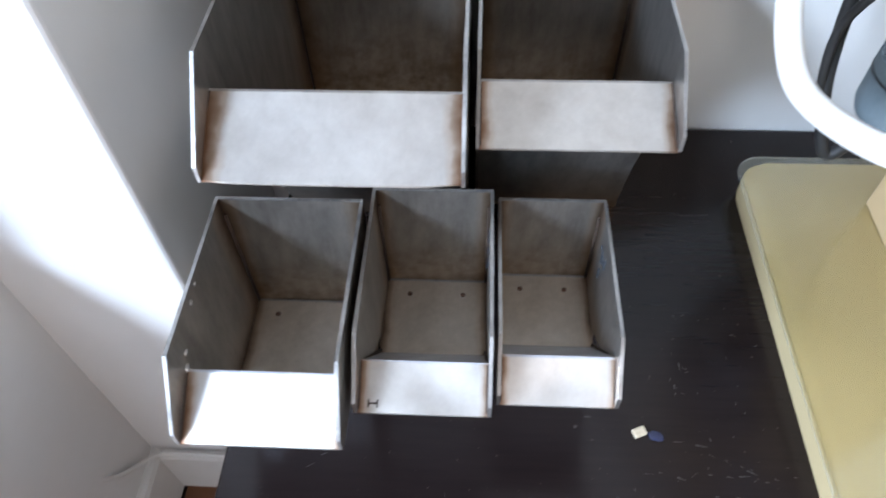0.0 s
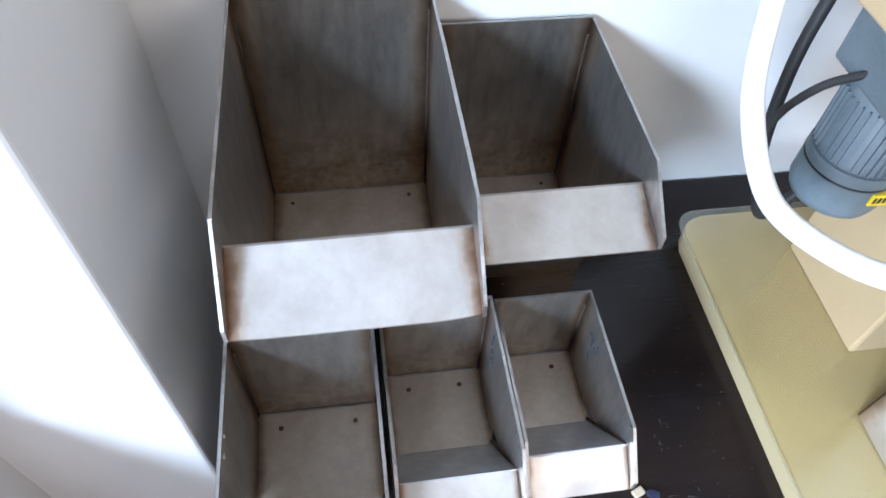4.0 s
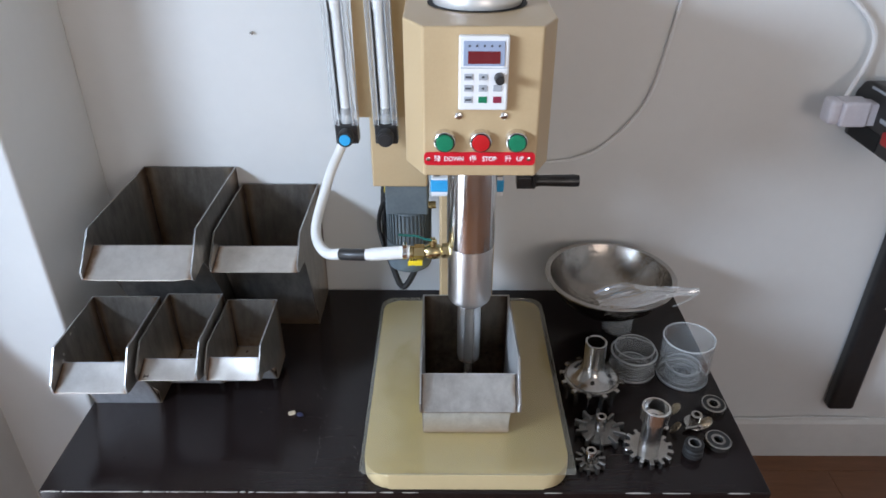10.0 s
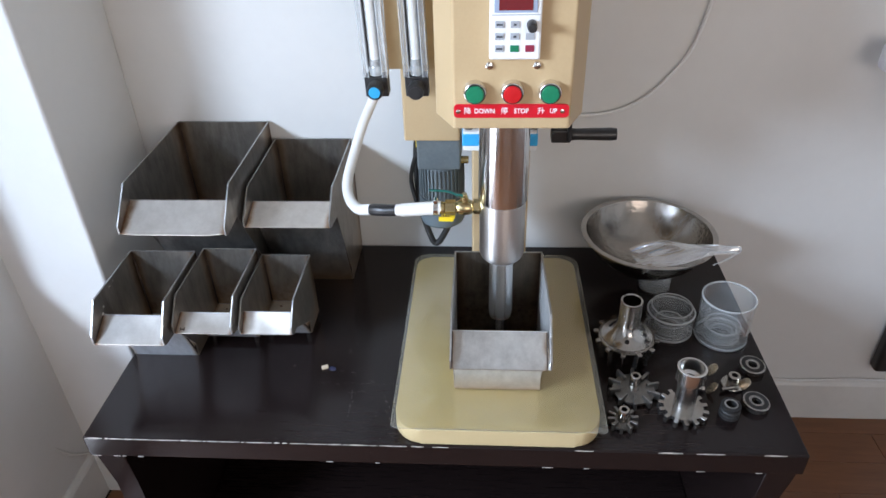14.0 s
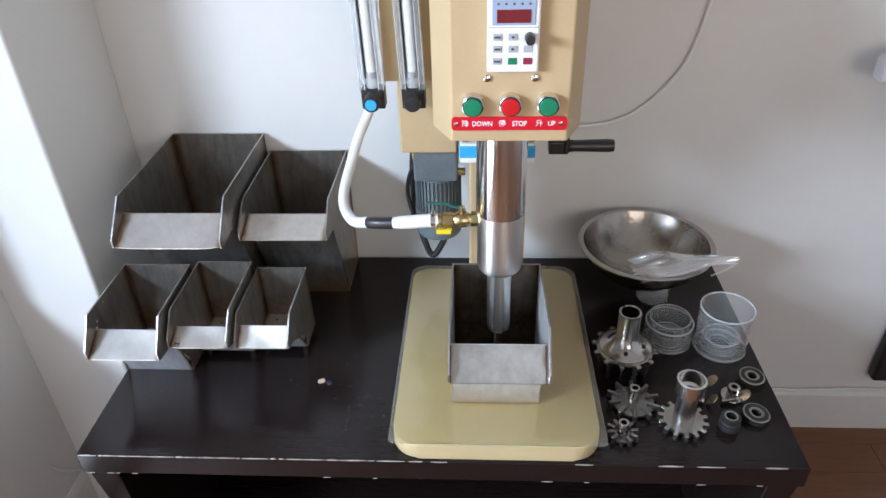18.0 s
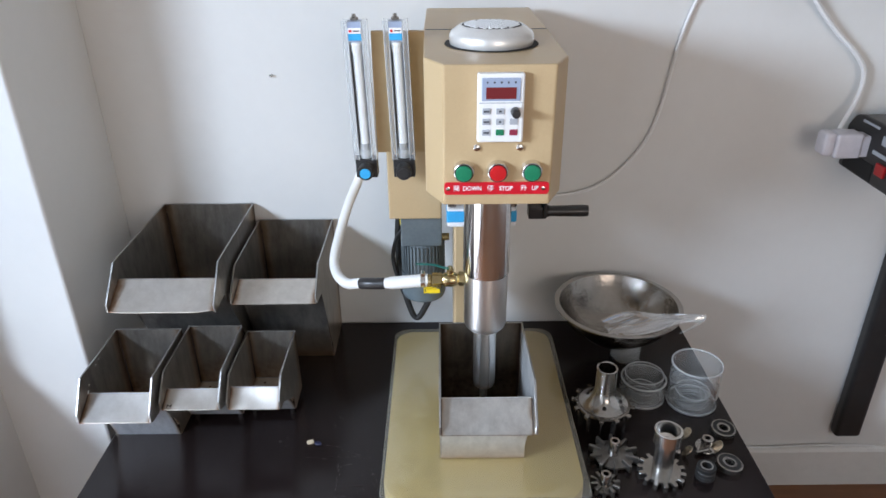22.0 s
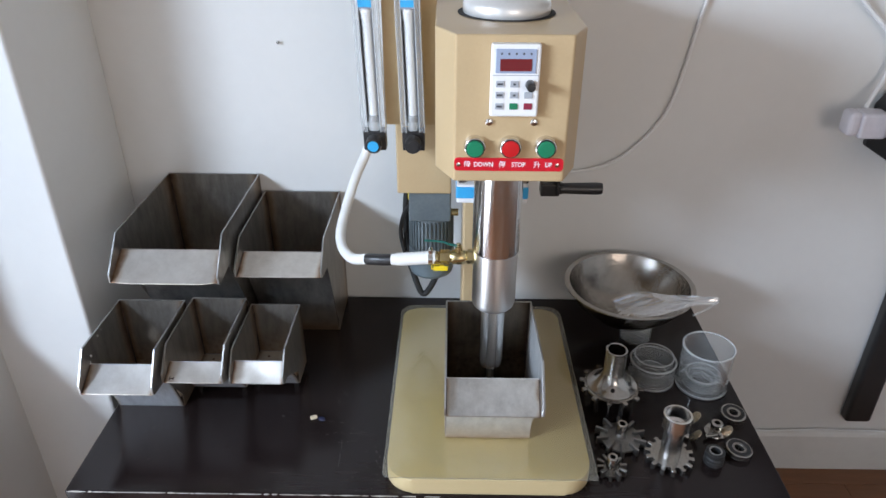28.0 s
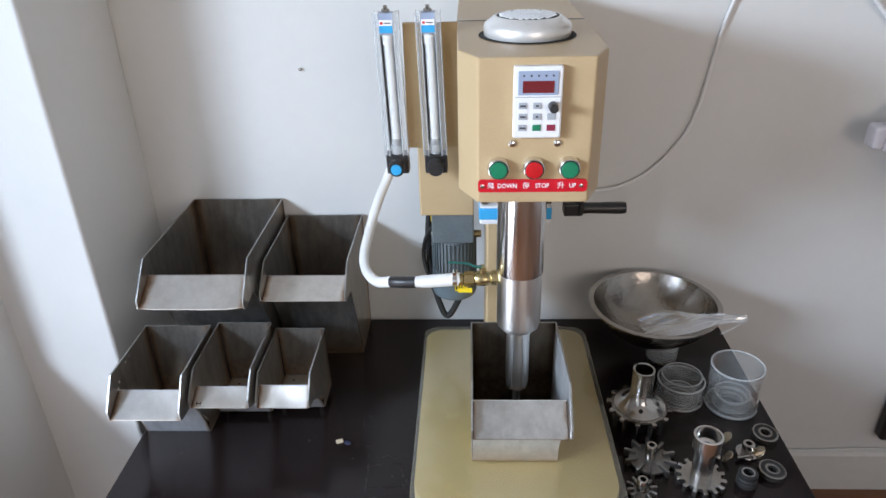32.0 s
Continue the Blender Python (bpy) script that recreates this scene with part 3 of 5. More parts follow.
# ---- steel cells ----
def cell(x0, x1, back, top, wing, lip, lip_z, weir, weir_z, foot, low, label, feet=0.0, t=0.002, group="loose steel cells", turn=0.0, at_z=T0, grub=0, deck=0.014, inner=None, lip_steel=None, side_steel=None):
    """An open steel cell: back, two sides that run out to a front wing, floor, front, and a sloped overflow lip."""
    xc = (x0 + x1) / 2
    ob = thing("flotation_cell", (xc, back, at_z), label, "metal tank", group, turn=turn)
    h = (x1 - x0) / 2
    b, w, l, q, f = 0.0, wing - back, lip - back, weir - back, foot - back
    lo = low + feet
    rnd = random.Random(int(1000 * (x1 - x0)) + int(top * 1000))
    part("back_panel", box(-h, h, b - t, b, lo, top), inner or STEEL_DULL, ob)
    drop = lip_z + 0.006
    for s in (-1, 1):
        prof = [(b - t, lo), (b - t, top), (w, top), (l + 0.001, drop + 0.010), (l, lip_z), (l + 0.006, lip_z - 0.004), (q, weir_z - 0.035), (f, lo + 0.03), (f, lo)]
        xa, xb = (-h, -h + t) if s < 0 else (h - t, h)
        bm = prism(prof, "x", xa, xb)
        for vert in bm.verts:
            if vert.co.z > lo + 0.02:
                vert.co.x += rnd.uniform(-0.0008, 0.0008)
            if grub == 5 and s > 0 and vert.co.y < w + 0.001:
                vert.co.x += 0.004 if vert.co.z > lip_z - 0.001 else 0.0
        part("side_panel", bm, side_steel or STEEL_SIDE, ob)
        # bright bare rim along the side's top and front edge
        rim = [(b - t, top - 0.0008), (b - t, top + 0.0006), (w - 0.0004, top + 0.0006), (l - 0.0006, drop + 0.010), (l - 0.0006, lip_z), (l + 0.0008, lip_z), (l + 0.0012, drop + 0.010), (w + 0.0006, top - 0.0008)]
        bm = prism(rim, "x", xa - 0.0004, xb + 0.0004)
        for vert in bm.verts:
            if grub == 5 and s > 0 and vert.co.y < w + 0.001:
                vert.co.x += 0.004
        part("rim", bm, STEEL_EDGE, ob, "bright bare steel edge")
        part("weld_seam", tube([(s * (h - t - 0.001), b - t - 0.001, lo + 0.004), (s * (h - t - 0.001), b - t - 0.001, top - 0.02)], 0.0016, 8, 6), WELD, ob, "brown weld seam")
        part("weld_seam", tube([(s * (h - t - 0.0005), q, weir_z - 0.001), (s * (h - t - 0.0005), l + 0.002, lip_z + 0.001)], 0.0013, 8, 4), WELD, ob, "brown weld seam")
        part("weld_seam", tube([(s * (h - t - 0.0008), q + 0.001, weir_z - 0.004), (s * (h - t - 0.0008), f + 0.001, lo + 0.006)], 0.0016, 8, 4), WELD, ob, "brown weld seam")
        if grub in (2, 3, 4):
            for k in range(4):
                yy, rr = w + (0.004, 0.018, 0.036, 0.060)[k] + rnd.uniform(-0.003, 0.003), rnd.uniform(0.0014, 0.0024)
                part("weld_spatter", lathe([(rr, 0.0), (rr * 0.8, rr * 0.5), (0.0, rr * 0.7)], 10, (xa, yy, top - rnd.uniform(0.002, 0.016)), axis="x"), BRUSHED, ob, "", True)
    part("rear_rim", box(-h, h, b - t - 0.0003, b + 0.0003, top - 0.0004, top + 0.0008), STEEL_EDGE, ob)
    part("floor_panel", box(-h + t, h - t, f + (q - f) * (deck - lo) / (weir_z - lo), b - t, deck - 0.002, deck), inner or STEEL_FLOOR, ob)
    part("floor_seam", tube([(-h + t, b - t - 0.001, deck + 0.0005), (h - t, b - t - 0.001, deck + 0.0003)], 0.0009, 8, 2), STEEL_EDGE, ob)
    # small fronts carry the painted window sheen, large ones the side steel
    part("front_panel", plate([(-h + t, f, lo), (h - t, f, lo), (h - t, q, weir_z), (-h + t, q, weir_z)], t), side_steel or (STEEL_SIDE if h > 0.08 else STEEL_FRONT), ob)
    # the lip is a little buckled
    bm = bmesh.new()
    n, k = 24, 6
    grid = [[None] * (k + 1) for _ in range(n + 1)]
    under = [[None] * (k + 1) for _ in range(n + 1)]
    for i in range(n + 1):
        for j in range(k + 1):
            u, v_ = i / n, j / k
            sag = 0.0016 * math.sin(math.pi * u) * math.sin(math.pi * v_) * (1 + 0.5 * math.sin(7 * u + grub))
            curl = 0.0032 * v_ * (math.exp(-(u / 0.09) ** 2) * (1 - 0.3 * v_) + 1.2 * math.exp(-((1 - u) / 0.10) ** 2)) if h > 0.09 else 0.0
            p = Vector((-h + t + u * 2 * (h - t), q + (l - q) * v_, weir_z + (lip_z - weir_z) * v_ - sag + curl))
            grid[i][j], under[i][j] = bm.verts.new(p), bm.verts.new(p - Vector((0, 0, t)))
    for i in range(n):
        for j in range(k):
            bm.faces.new((grid[i][j], grid[i + 1][j], grid[i + 1][j + 1], grid[i][j + 1]))
            bm.faces.new((under[i][j], under[i][j + 1], under[i + 1][j + 1], under[i + 1][j]))
    for i in range(n):
        bm.faces.new((grid[i][0], under[i][0], under[i + 1][0], grid[i + 1][0]))
        bm.faces.new((grid[i][k], grid[i + 1][k], under[i + 1][k], under[i][k]))
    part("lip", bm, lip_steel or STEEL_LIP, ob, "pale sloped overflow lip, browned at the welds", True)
    for s in (-1, 1):
        part("rivet", lathe([(0.0026, 0.0), (0.0022, 0.0012), (0.0, 0.0016)], 12, (s * (h - 0.026), b - 0.02, deck)), RIVET, ob)
    if grub == 2:
        for yy, zz, rr in ((w + 0.012, top - 0.040, 0.0042), (w + 0.006, top - 0.052, 0.0032), (w + 0.020, top - 0.030, 0.0030), (w + 0.055, top - 0.012, 0.0028), (w + 0.07, top - 0.008, 0.0022)):
            part("weld_blob", lathe([(rr, 0.0), (rr * 0.8, rr * 0.45), (0.0, rr * 0.65)], 12, (-h + t, yy, zz), axis="x"), STEEL_EDGE, ob, "bright weld blob", True)
    if grub in (3, 4):
        # marker scribbles on the inner face of one side
        for yy, zz, ly, lz in (((-0.034, 0.150, 0.0012, 0.008), (-0.040, 0.120, 0.0012, 0.006), (-0.038, 0.136, 0.003, 0.0012)) if grub == 3 else
                               ((-0.036, 0.128, 0.005, 0.0012), (-0.040, 0.122, 0.0012, 0.006), (-0.053, 0.130, 0.0012, 0.007), (-0.049, 0.124, 0.004, 0.0012), (-0.041, 0.101, 0.0012, 0.006))):
            part("marker_stroke", box(h - t - 0.0014, h - t - 0.0004, yy - ly, yy + ly, zz - lz, zz + lz), DARK_PRINT, ob)
    if grub == 3:
        # a stamped letter, its strokes lying on the lip
        for dx, ww, d0, d1 in ((0.0085, 0.0012, 0.74, 0.90), (0.0155, 0.0012, 0.74, 0.90), (0.012, 0.006, 0.80, 0.84)):
            rise = [weir_z + (lip_z - weir_z) * fr for fr in (d0, d1)]
            xa, ya, yb = -h + t + dx, q + (l - q) * d0, q + (l - q) * d1
            part("stamp_mark", plate([(xa - ww / 2, ya, rise[0]), (xa + ww / 2, ya, rise[0]), (xa + ww / 2, yb, rise[1]), (xa - ww / 2, yb, rise[1])], 0.0012), WELD, ob)
    if feet:
        for s in (-1, 1):
            for yy in (f + 0.008, b - 0.012):
                part("foot", lathe([(0.005, 0.0), (0.005, feet + 0.001)], 14, (s * (h - 0.01), yy, low)), BRUSHED, ob)
    return ob


cell(-0.652, -0.452, 0.575, 0.320, 0.297, 0.237, 0.2467, 0.300, 0.283, 0.425, 0.0, "large dull steel flotation cell with a pale lip, by the wall", deck=0.040)
cell(-0.444, -0.277, 0.574, 0.280, 0.358, 0.304, 0.2225, 0.366, 0.243, 0.442, 0.0, "medium dull steel flotation cell with a browned lip, by the wall", grub=1, deck=0.042)
cell(-0.668, -0.540, 0.280, 0.182, 0.124, 0.085, 0.1163, 0.134, 0.142, 0.187, 0.0, "small stained steel flotation cell with a bent side", grub=2, deck=0.027)
cell(-0.534, -0.428, 0.302, 0.1735, 0.154, 0.114, 0.1197, 0.150, 0.137, 0.226, 0.0, "small steel flotation cell standing on short round feet", feet=0.016, grub=3, deck=0.038)
cell(-0.4225, -0.326, 0.309, 0.1556, 0.167, 0.132, 0.1047, 0.162, 0.131, 0.240, 0.0, "smallest steel flotation cell standing on short round feet", feet=0.016, grub=4, deck=0.042)


# ---- the flotation machine ----
MX, MY = 0.042, 0.14
mach = thing("flotation_machine", (MX, MY, T0), "beige bench flotation machine with chrome spindle and push buttons", "machine")


def mp(name, bm, mat, label="", smooth=False, parent=None):
    """A part of the machine, given in the table's own x, y and height."""
    moved(bm, Matrix.Translation((-MX, -MY, 0)))
    return part(name, bm, mat, parent or mach, label, smooth)


PZ = 0.034
mp("base", prism(rounded(-0.134, 0.210, -0.018, 0.485, (0.045, 0.045, 0.03, 0.03)), "z", 0.0, PZ - 0.002, 0.004, 2), BEIGE_BASE, "beige painted base with rounded corners", True)
# head: front deck with two chamfered corners
HZ0, HZ1 = 0.543, 0.738
outline = [(-0.0266, 0.038), (0.1212, 0.038), (0.1435, 0.088), (0.1435, 0.30), (0.1435, 0.545), (-0.056, 0.545), (-0.056, 0.30), (-0.0525, 0.088)]
head = mp("head_housing", prism(outline, "z", HZ0, HZ1, 0.0025, 2), BEIGE, "beige sheet-metal housing with chamfered corners")
mp("column", box(-0.0085, 0.090, 0.27, 0.425, PZ - 0.002, HZ0, 0.004), BEIGE, "beige square column")
mp("drive_box", box(-0.127, -0.030, 0.31, 0.46, 0.398, 0.545, 0.003), BEIGE, "beige side box over the motor")
mp("flow_board", box(-0.136, -0.054, 0.237, 0.247, 0.553, 0.747, 0.001), TAN, "tan board behind the flow meters")
mp("seam", box(-0.054, 0.1425, 0.3005, 0.3025, HZ1 - 0.001, HZ1 + 0.0008), MOTOR_GREY)
# spindle
mp("spindle_sleeve", lathe([(0.0375, HZ0), (0.0375, 0.384), (0.037, 0.382)], 64, (MX, MY, 0)), SLEEVE, "polished chrome sleeve", True)
mp("spindle_stator", lathe([(0.0358, 0.382), (0.0358, 0.287), (0.034, 0.280), (0.030, 0.2755), (0.0215, 0.2745)], 64, (MX, MY, 0)), SPINDLE, "brushed steel sleeve", True)
mp("spindle_tube", lathe([(0.0212, 0.275), (0.0212, 0.170), (0.0205, 0.156), (0.018, 0.152)], 48, (MX, MY, 0)), TUBE, "polished steel lower tube", True)
mp("spindle_shaft", lathe([(0.008, 0.154), (0.008, 0.075)], 24, (MX, MY, 0)), CAST_STEEL, "", True)
stirrer = mp("impeller", lathe([(0.032, 0.073), (0.032, 0.078), (0.012, 0.081), (0.009, 0.09)], 32, (MX, MY, 0)), CAST_STEEL, "", True)
for i in range(8):
    mp("blade", moved(box(0.012, 0.036, -0.0012, 0.0012, 0.052, 0.0755), Matrix.Translation((MX, MY, 0)) @ Matrix.Rotation(2 * math.pi * i / 8, 4, 'Z')), CAST_STEEL, parent=stirrer)
# collar with a blue band round the column's top
collar = mp("collar", box(-0.021, 0.095, 0.205, 0.43, 0.430, 0.463, 0.003), WHITE_PLASTIC, "white collar block with a blue band")
mp("band", box(-0.0222, 0.0962, 0.2035, 0.431, 0.439, 0.460, 0.002), BLUE, "bright blue band", parent=collar)
mp("upper_guide", box(-0.012, 0.090, 0.235, 0.42, 0.463, HZ0 + 0.001, 0.003), ALU, "pale metal guide", parent=collar)
for x in (-0.012, 0.090):
    mp("collar_bolt", lathe([(0.007, 0.463), (0.007, 0.476), (0.004, 0.478), (0.004, HZ0)], 6, (x, 0.218, 0)), CAST_STEEL, parent=collar)
# fan hood on the deck
mp("fan_opening", lathe([(0.0685, HZ1 + 0.0006), (0.0685, HZ1 + 0.0010)], 56, (0.045, 0.180, 0)), VOID, "dark round opening round the fan hood")
hood = mp("fan_hood", lathe([(0.0598, HZ1 - 0.0), (0.0612, HZ1 + 0.002), (0.0618, HZ1 + 0.008), (0.0614, HZ1 + 0.014), (0.0592, HZ1 + 0.0180), (0.0482, HZ1 + 0.0262), (0.0455, HZ1 + 0.0275), (0.044, HZ1 + 0.0268), (0.0, HZ1 + 0.0268)], 64, (0.045, 0.180, 0)), HOOD, "pale cast aluminium fan hood", True)
# raised white dots stand for sun glints on the punched vent
bm = bmesh.new()
for i in range(-7, 8):
    for j in range(-8, 9):
        x, y = (i + 0.5 * (j % 2)) * 0.0082, j * 0.0072
        r = math.hypot(x, y)
        if r < 0.0405:
            bmesh.ops.create_cone(bm, cap_ends=True, segments=8, radius1=0.0031, radius2=0.0027, depth=0.0018, matrix=Matrix.Translation((0.045 + x, 0.180 + y, HZ1 + 0.0277)))
mp("hood_grille", lathe([(0.0432, HZ1 + 0.0266), (0.0432, HZ1 + 0.0271), (0.0, HZ1 + 0.0271)], 48, (0.045, 0.180, 0)), VOID, "dark ground of the vent", parent=hood)
tagged(mp("vent_glint", bm, WHITE_PLASTIC, "white raised dots standing for glints on the punched vent", parent=hood), kind="stuff")
# control panel
FY = 0.038
panel = mp("control_panel", box(0.018, 0.079, FY - 0.011, FY + 0.001, 0.6375, 0.729, 0.0025), WHITE_PLASTIC, "white keypad with a red display")
mp("display_window", box(0.0235, 0.0735, FY - 0.0122, FY - 0.010, 0.6935, 0.7235, 0.0008), BLUE_GREY, parent=panel)
mp("display", box(0.029, 0.068, FY - 0.0128, FY - 0.0118, 0.6965, 0.7115), LED, "dark red display", parent=panel)
for i in range(5):
    mp("indicator", lathe([(0.0014, FY - 0.0128), (0.0014, FY - 0.0118)], 10, (0.0305 + i * 0.009, 0, 0.7178), axis="y"), DARK_PRINT, parent=panel)
mp("keypad_line", box(0.020, 0.077, FY - 0.0115, FY - 0.0108, 0.6905, 0.6915), GREY_KEY, parent=panel)
for r, z in enumerate((0.680, 0.666, 0.6515)):
    for c, x in enumerate((0.030, 0.048, 0.066)):
        if (r, c) == (0, 2):
            continue
        mat = GREEN if (r, c) == (2, 1) else DARK_RED if (r, c) == (2, 2) else GREY_KEY
        key = mp("key", box(x - 0.0053, x + 0.0053, FY - 0.0122, FY - 0.010, z - 0.004, z + 0.004, 0.0006), mat, parent=panel)
for r, z in enumerate((0.680, 0.666, 0.6515)):
    for c, x in enumerate((0.030, 0.048)):
        if (r, c) == (2, 1):
            continue
        w = 0.0036 if c == 0 else 0.0016
        mp("key_mark", box(x - w, x + w, FY - 0.0127, FY - 0.012, z - 0.0012, z + 0.0012), DARK_PRINT, parent=panel)
dial = mp("dial_knob", lathe([(0.0062, FY - 0.011), (0.0062, FY - 0.014), (0.0055, FY - 0.026), (0.0048, FY - 0.0275), (0.0, FY - 0.0278)], 28, (0.0675, 0, 0.6795), axis="y"), BLACK, "black dial knob", True, panel)
for x in (0.0185, 0.0765):
    screw = mp("screw", lathe([(0.0052, FY), (0.0046, FY - 0.0025), (0.0022, FY - 0.0036), (0.0, FY - 0.0038)], 20, (x, 0, 0.6275), axis="y"), CHROME, "", True)
# push buttons, with nickel rings
for x, mat, label in ((0.001, GREEN, "green push button in a nickel ring"), (0.0475, RED, "red push button in a nickel ring"), (0.094, GREEN, "green push button in a nickel ring")):
    btn = mp("push_button", lathe([(0.0148, FY), (0.0148, FY - 0.004), (0.0142, FY - 0.0052), (0.0136, FY - 0.0105), (0.0118, FY - 0.0115), (0.0116, FY - 0.008)], 44, (x, 0, 0.5945), axis="y"), NICKEL, label, True)
    mp("groove", lathe([(0.0126, FY - 0.0108), (0.0126, FY - 0.0121), (0.0111, FY - 0.0121), (0.0111, FY - 0.0108)], 36, (x, 0, 0.5945), axis="y", closed=True), BLACK, "", True, btn)
    mp("button_cap", lathe([(0.0113, FY - 0.007), (0.0113, FY - 0.0135), (0.0104, FY - 0.0145), (0.0, FY - 0.0148)], 36, (x, 0, 0.5945), axis="y"), mat, "", True, btn)
# name plate
npl = mp("name_plate", prism(rounded(-0.026, 0.1195, 0.5595, 0.5775, (0.005,) * 4, 4), "y", FY - 0.0022, FY + 0.0005), RED_PLATE, "red name plate with white lettering")
for x in (-0.0205, 0.1110):
    mp("plate_screw", lathe([(0.0031, FY - 0.002), (0.0028, FY - 0.0036), (0.0, FY - 0.0044)], 16, (x, 0, 0.5685), axis="y"), CHROME, "", True, npl)
for text, x in (("DOWN", 0.0130), ("STOP", 0.0595), ("UP", 0.0998)):
    words(text, 0.0092, (x - MX, FY - 0.0026 - MY, 0.5685), WHITE_PRINT, npl, bold=0.00012, wide=0.84)
for text, x in (("\u964d", -0.0085), ("\u505c", 0.0380), ("\u5347", 0.0843)):
    words(text, 0.0098, (x - MX, FY - 0.0026 - MY, 0.5685), WHITE_PRINT, npl)


# flow meters
def flow_meter(x, colour, name_label):
    y0, y1, z0, z1 = 0.213, 0.237, 0.548, 0.766

    def fm(name, bm, *rest, **named):
        # the meters lean a little to one side
        for vert in bm.verts:
            vert.co.x -= (vert.co.z - z0 - 0.02) * 0.028
        return mp(name, bm, *rest, **named)

    meter = fm("flow_meter", join(box(x - 0.018, x - 0.0105, y0, y1, z0, z1, 0.0012, 1), box(x + 0.0105, x + 0.018, y0, y1, z0, z1, 0.0012, 1)), BLOCK, name_label)
    # milky strips stand for the lit edges of the clear block
    for ex, ey in ((-0.018, y0), (0.018, y0), (-0.018, y1), (0.018, y1), (-0.0105, y0), (0.0105, y0)):
        fm("edge", box(x + ex - 0.0006, x + ex + 0.0006, ey - 0.0006, ey + 0.0006, z0, z1), CLEAR_EDGE, "", parent=meter)
    fm("back_plate", box(x - 0.0103, x + 0.0103, y1 - 0.004, y1 - 0.001, z0 + 0.004, z1 - 0.03), REFRACT_GREY, parent=meter)
    # dark strips painted in for refraction beside the tube
    for ex in (-0.0096, 0.0096):
        fm("refraction_line", box(x + ex - 0.0007, x + ex + 0.0007, y0 + 0.003, y1 - 0.005, z0 + 0.016, z1 - 0.034), GREY_LINE, parent=meter)
    fm("glass_tube", lathe([(0.0092, z0 + 0.024), (0.0092, z1 - 0.036)], 28, (x, y0 + 0.0105, 0)), FROSTED, "", True, meter)
    fm("float_guide", lathe([(0.0080, z0 + 0.026), (0.0080, z1 - 0.04)], 24, (x + 0.0006, y0 + 0.0105, 0)), WHITE_PLASTIC, "", True, meter)
    fm("tube_collar", lathe([(0.0092, z1 - 0.046), (0.0092, z1 - 0.033), (0.007, z1 - 0.031)], 24, (x, y0 + 0.0105, 0)), WHITE_PLASTIC, "", True, meter)
    fm("tube_socket", lathe([(0.0092, z0 + 0.002), (0.0092, z0 + 0.012), (0.0078, z0 + 0.016), (0.0092, z0 + 0.020), (0.0088, z0 + 0.027)], 24, (x, y0 + 0.0105, 0)), CLEAR_EDGE, "", True, meter)
    fm("top_block", box(x - 0.0103, x + 0.0103, y0 + 0.001, y1 - 0.001, z1 - 0.030, z1 - 0.001), BLUE_GREY, parent=meter)
    fm("label_white", box(x - 0.0095, x + 0.0095, y0 - 0.0006, y0 + 0.001, z1 - 0.018, z1 - 0.010), WHITE_PRINT, parent=meter)
    fm("label_blue", box(x - 0.0095, x + 0.0095, y0 - 0.0006, y0 + 0.001, z1 - 0.028, z1 - 0.0182), BLUE, parent=meter)
    fm("label_bar", box(x - 0.002, x + 0.0075, y0 - 0.0010, y0 - 0.0004, z1 - 0.015, z1 - 0.0135), DARK_PRINT, parent=meter)
    fm("label_mark", box(x - 0.008, x - 0.004, y0 - 0.0010, y0 - 0.0004, z1 - 0.016, z1 - 0.0125), RED_PLATE, parent=meter)
    fm("top_nut", lathe([(0.006, z1), (0.006, z1 + 0.004), (0.003, z1 + 0.005), (0.003, z1 + 0.009)], 6, (x, y0 + 0.012, 0)), CAST_STEEL, parent=meter)
    fm("valve_block", box(x - 0.0175, x + 0.0175, y0 + 0.0005, y1 + 0.002, z0 - 0.030, z0 + 0.001, 0.0015), BLACK, parent=meter)
    grips = [(0.0118 + (0.0007 if i % 2 else 0)) for i in range(2)]
    knob = fm("valve_knob", lathe([(0.0085, y0 + 0.001), (0.0085, y0 - 0.004), (grips[1], y0 - 0.005), (grips[1], y0 - 0.022), (0.0115, y0 - 0.024), (0.009, y0 - 0.0242)], 48, (x, 0, z0 - 0.014), axis="y", wave=0.02, waves=16), BLACK, "black ribbed valve knob", True, meter)
    fm("knob_ring", lathe([(0.0118, y0 - 0.0005), (0.0118, y0 - 0.0042)], 32, (x, 0, z0 - 0.014), axis="y"), CHROME, "", True, meter)
    fm("knob_face", lathe([(0.0086, y0 - 0.0238), (0.0086, y0 - 0.0252), (0.0, y0 - 0.0254)], 28, (x, 0, z0 - 0.014), axis="y"), colour, "", True, meter)


flow_meter(-0.1530, BLUE, "clear acrylic flow meter with a blue knob")
flow_meter(-0.0915, BLACK, "clear acrylic flow meter with a black knob")

# hose from the flow meter to the spindle
HOSE = [(-0.153, 0.240, 0.560), (-0.158, 0.300, 0.548), (-0.168, 0.380, 0.515), (-0.180, 0.425, 0.472), (-0.1957, 0.420, 0.4284), (-0.2114, 0.390, 0.3963), (-0.225, 0.350, 0.358), (-0.2315, 0.295, 0.329),
        (-0.2235, 0.255, 0.3165), (-0.198, 0.200, 0.326), (-0.166, 0.157, 0.350), (-0.125, 0.144, 0.357), (-0.053, 0.138, 0.3660)]
hose = mp("air_hose", tube(HOSE, 0.0092, 18, 8), WHITE_HOSE, "white air hose with a joint wrapped in black tape", True)
mp("tape_wrap", tube(glide(HOSE, 8)[80:89], 0.0097, 18, 0), BLACK, "glossy black tape", True, hose)
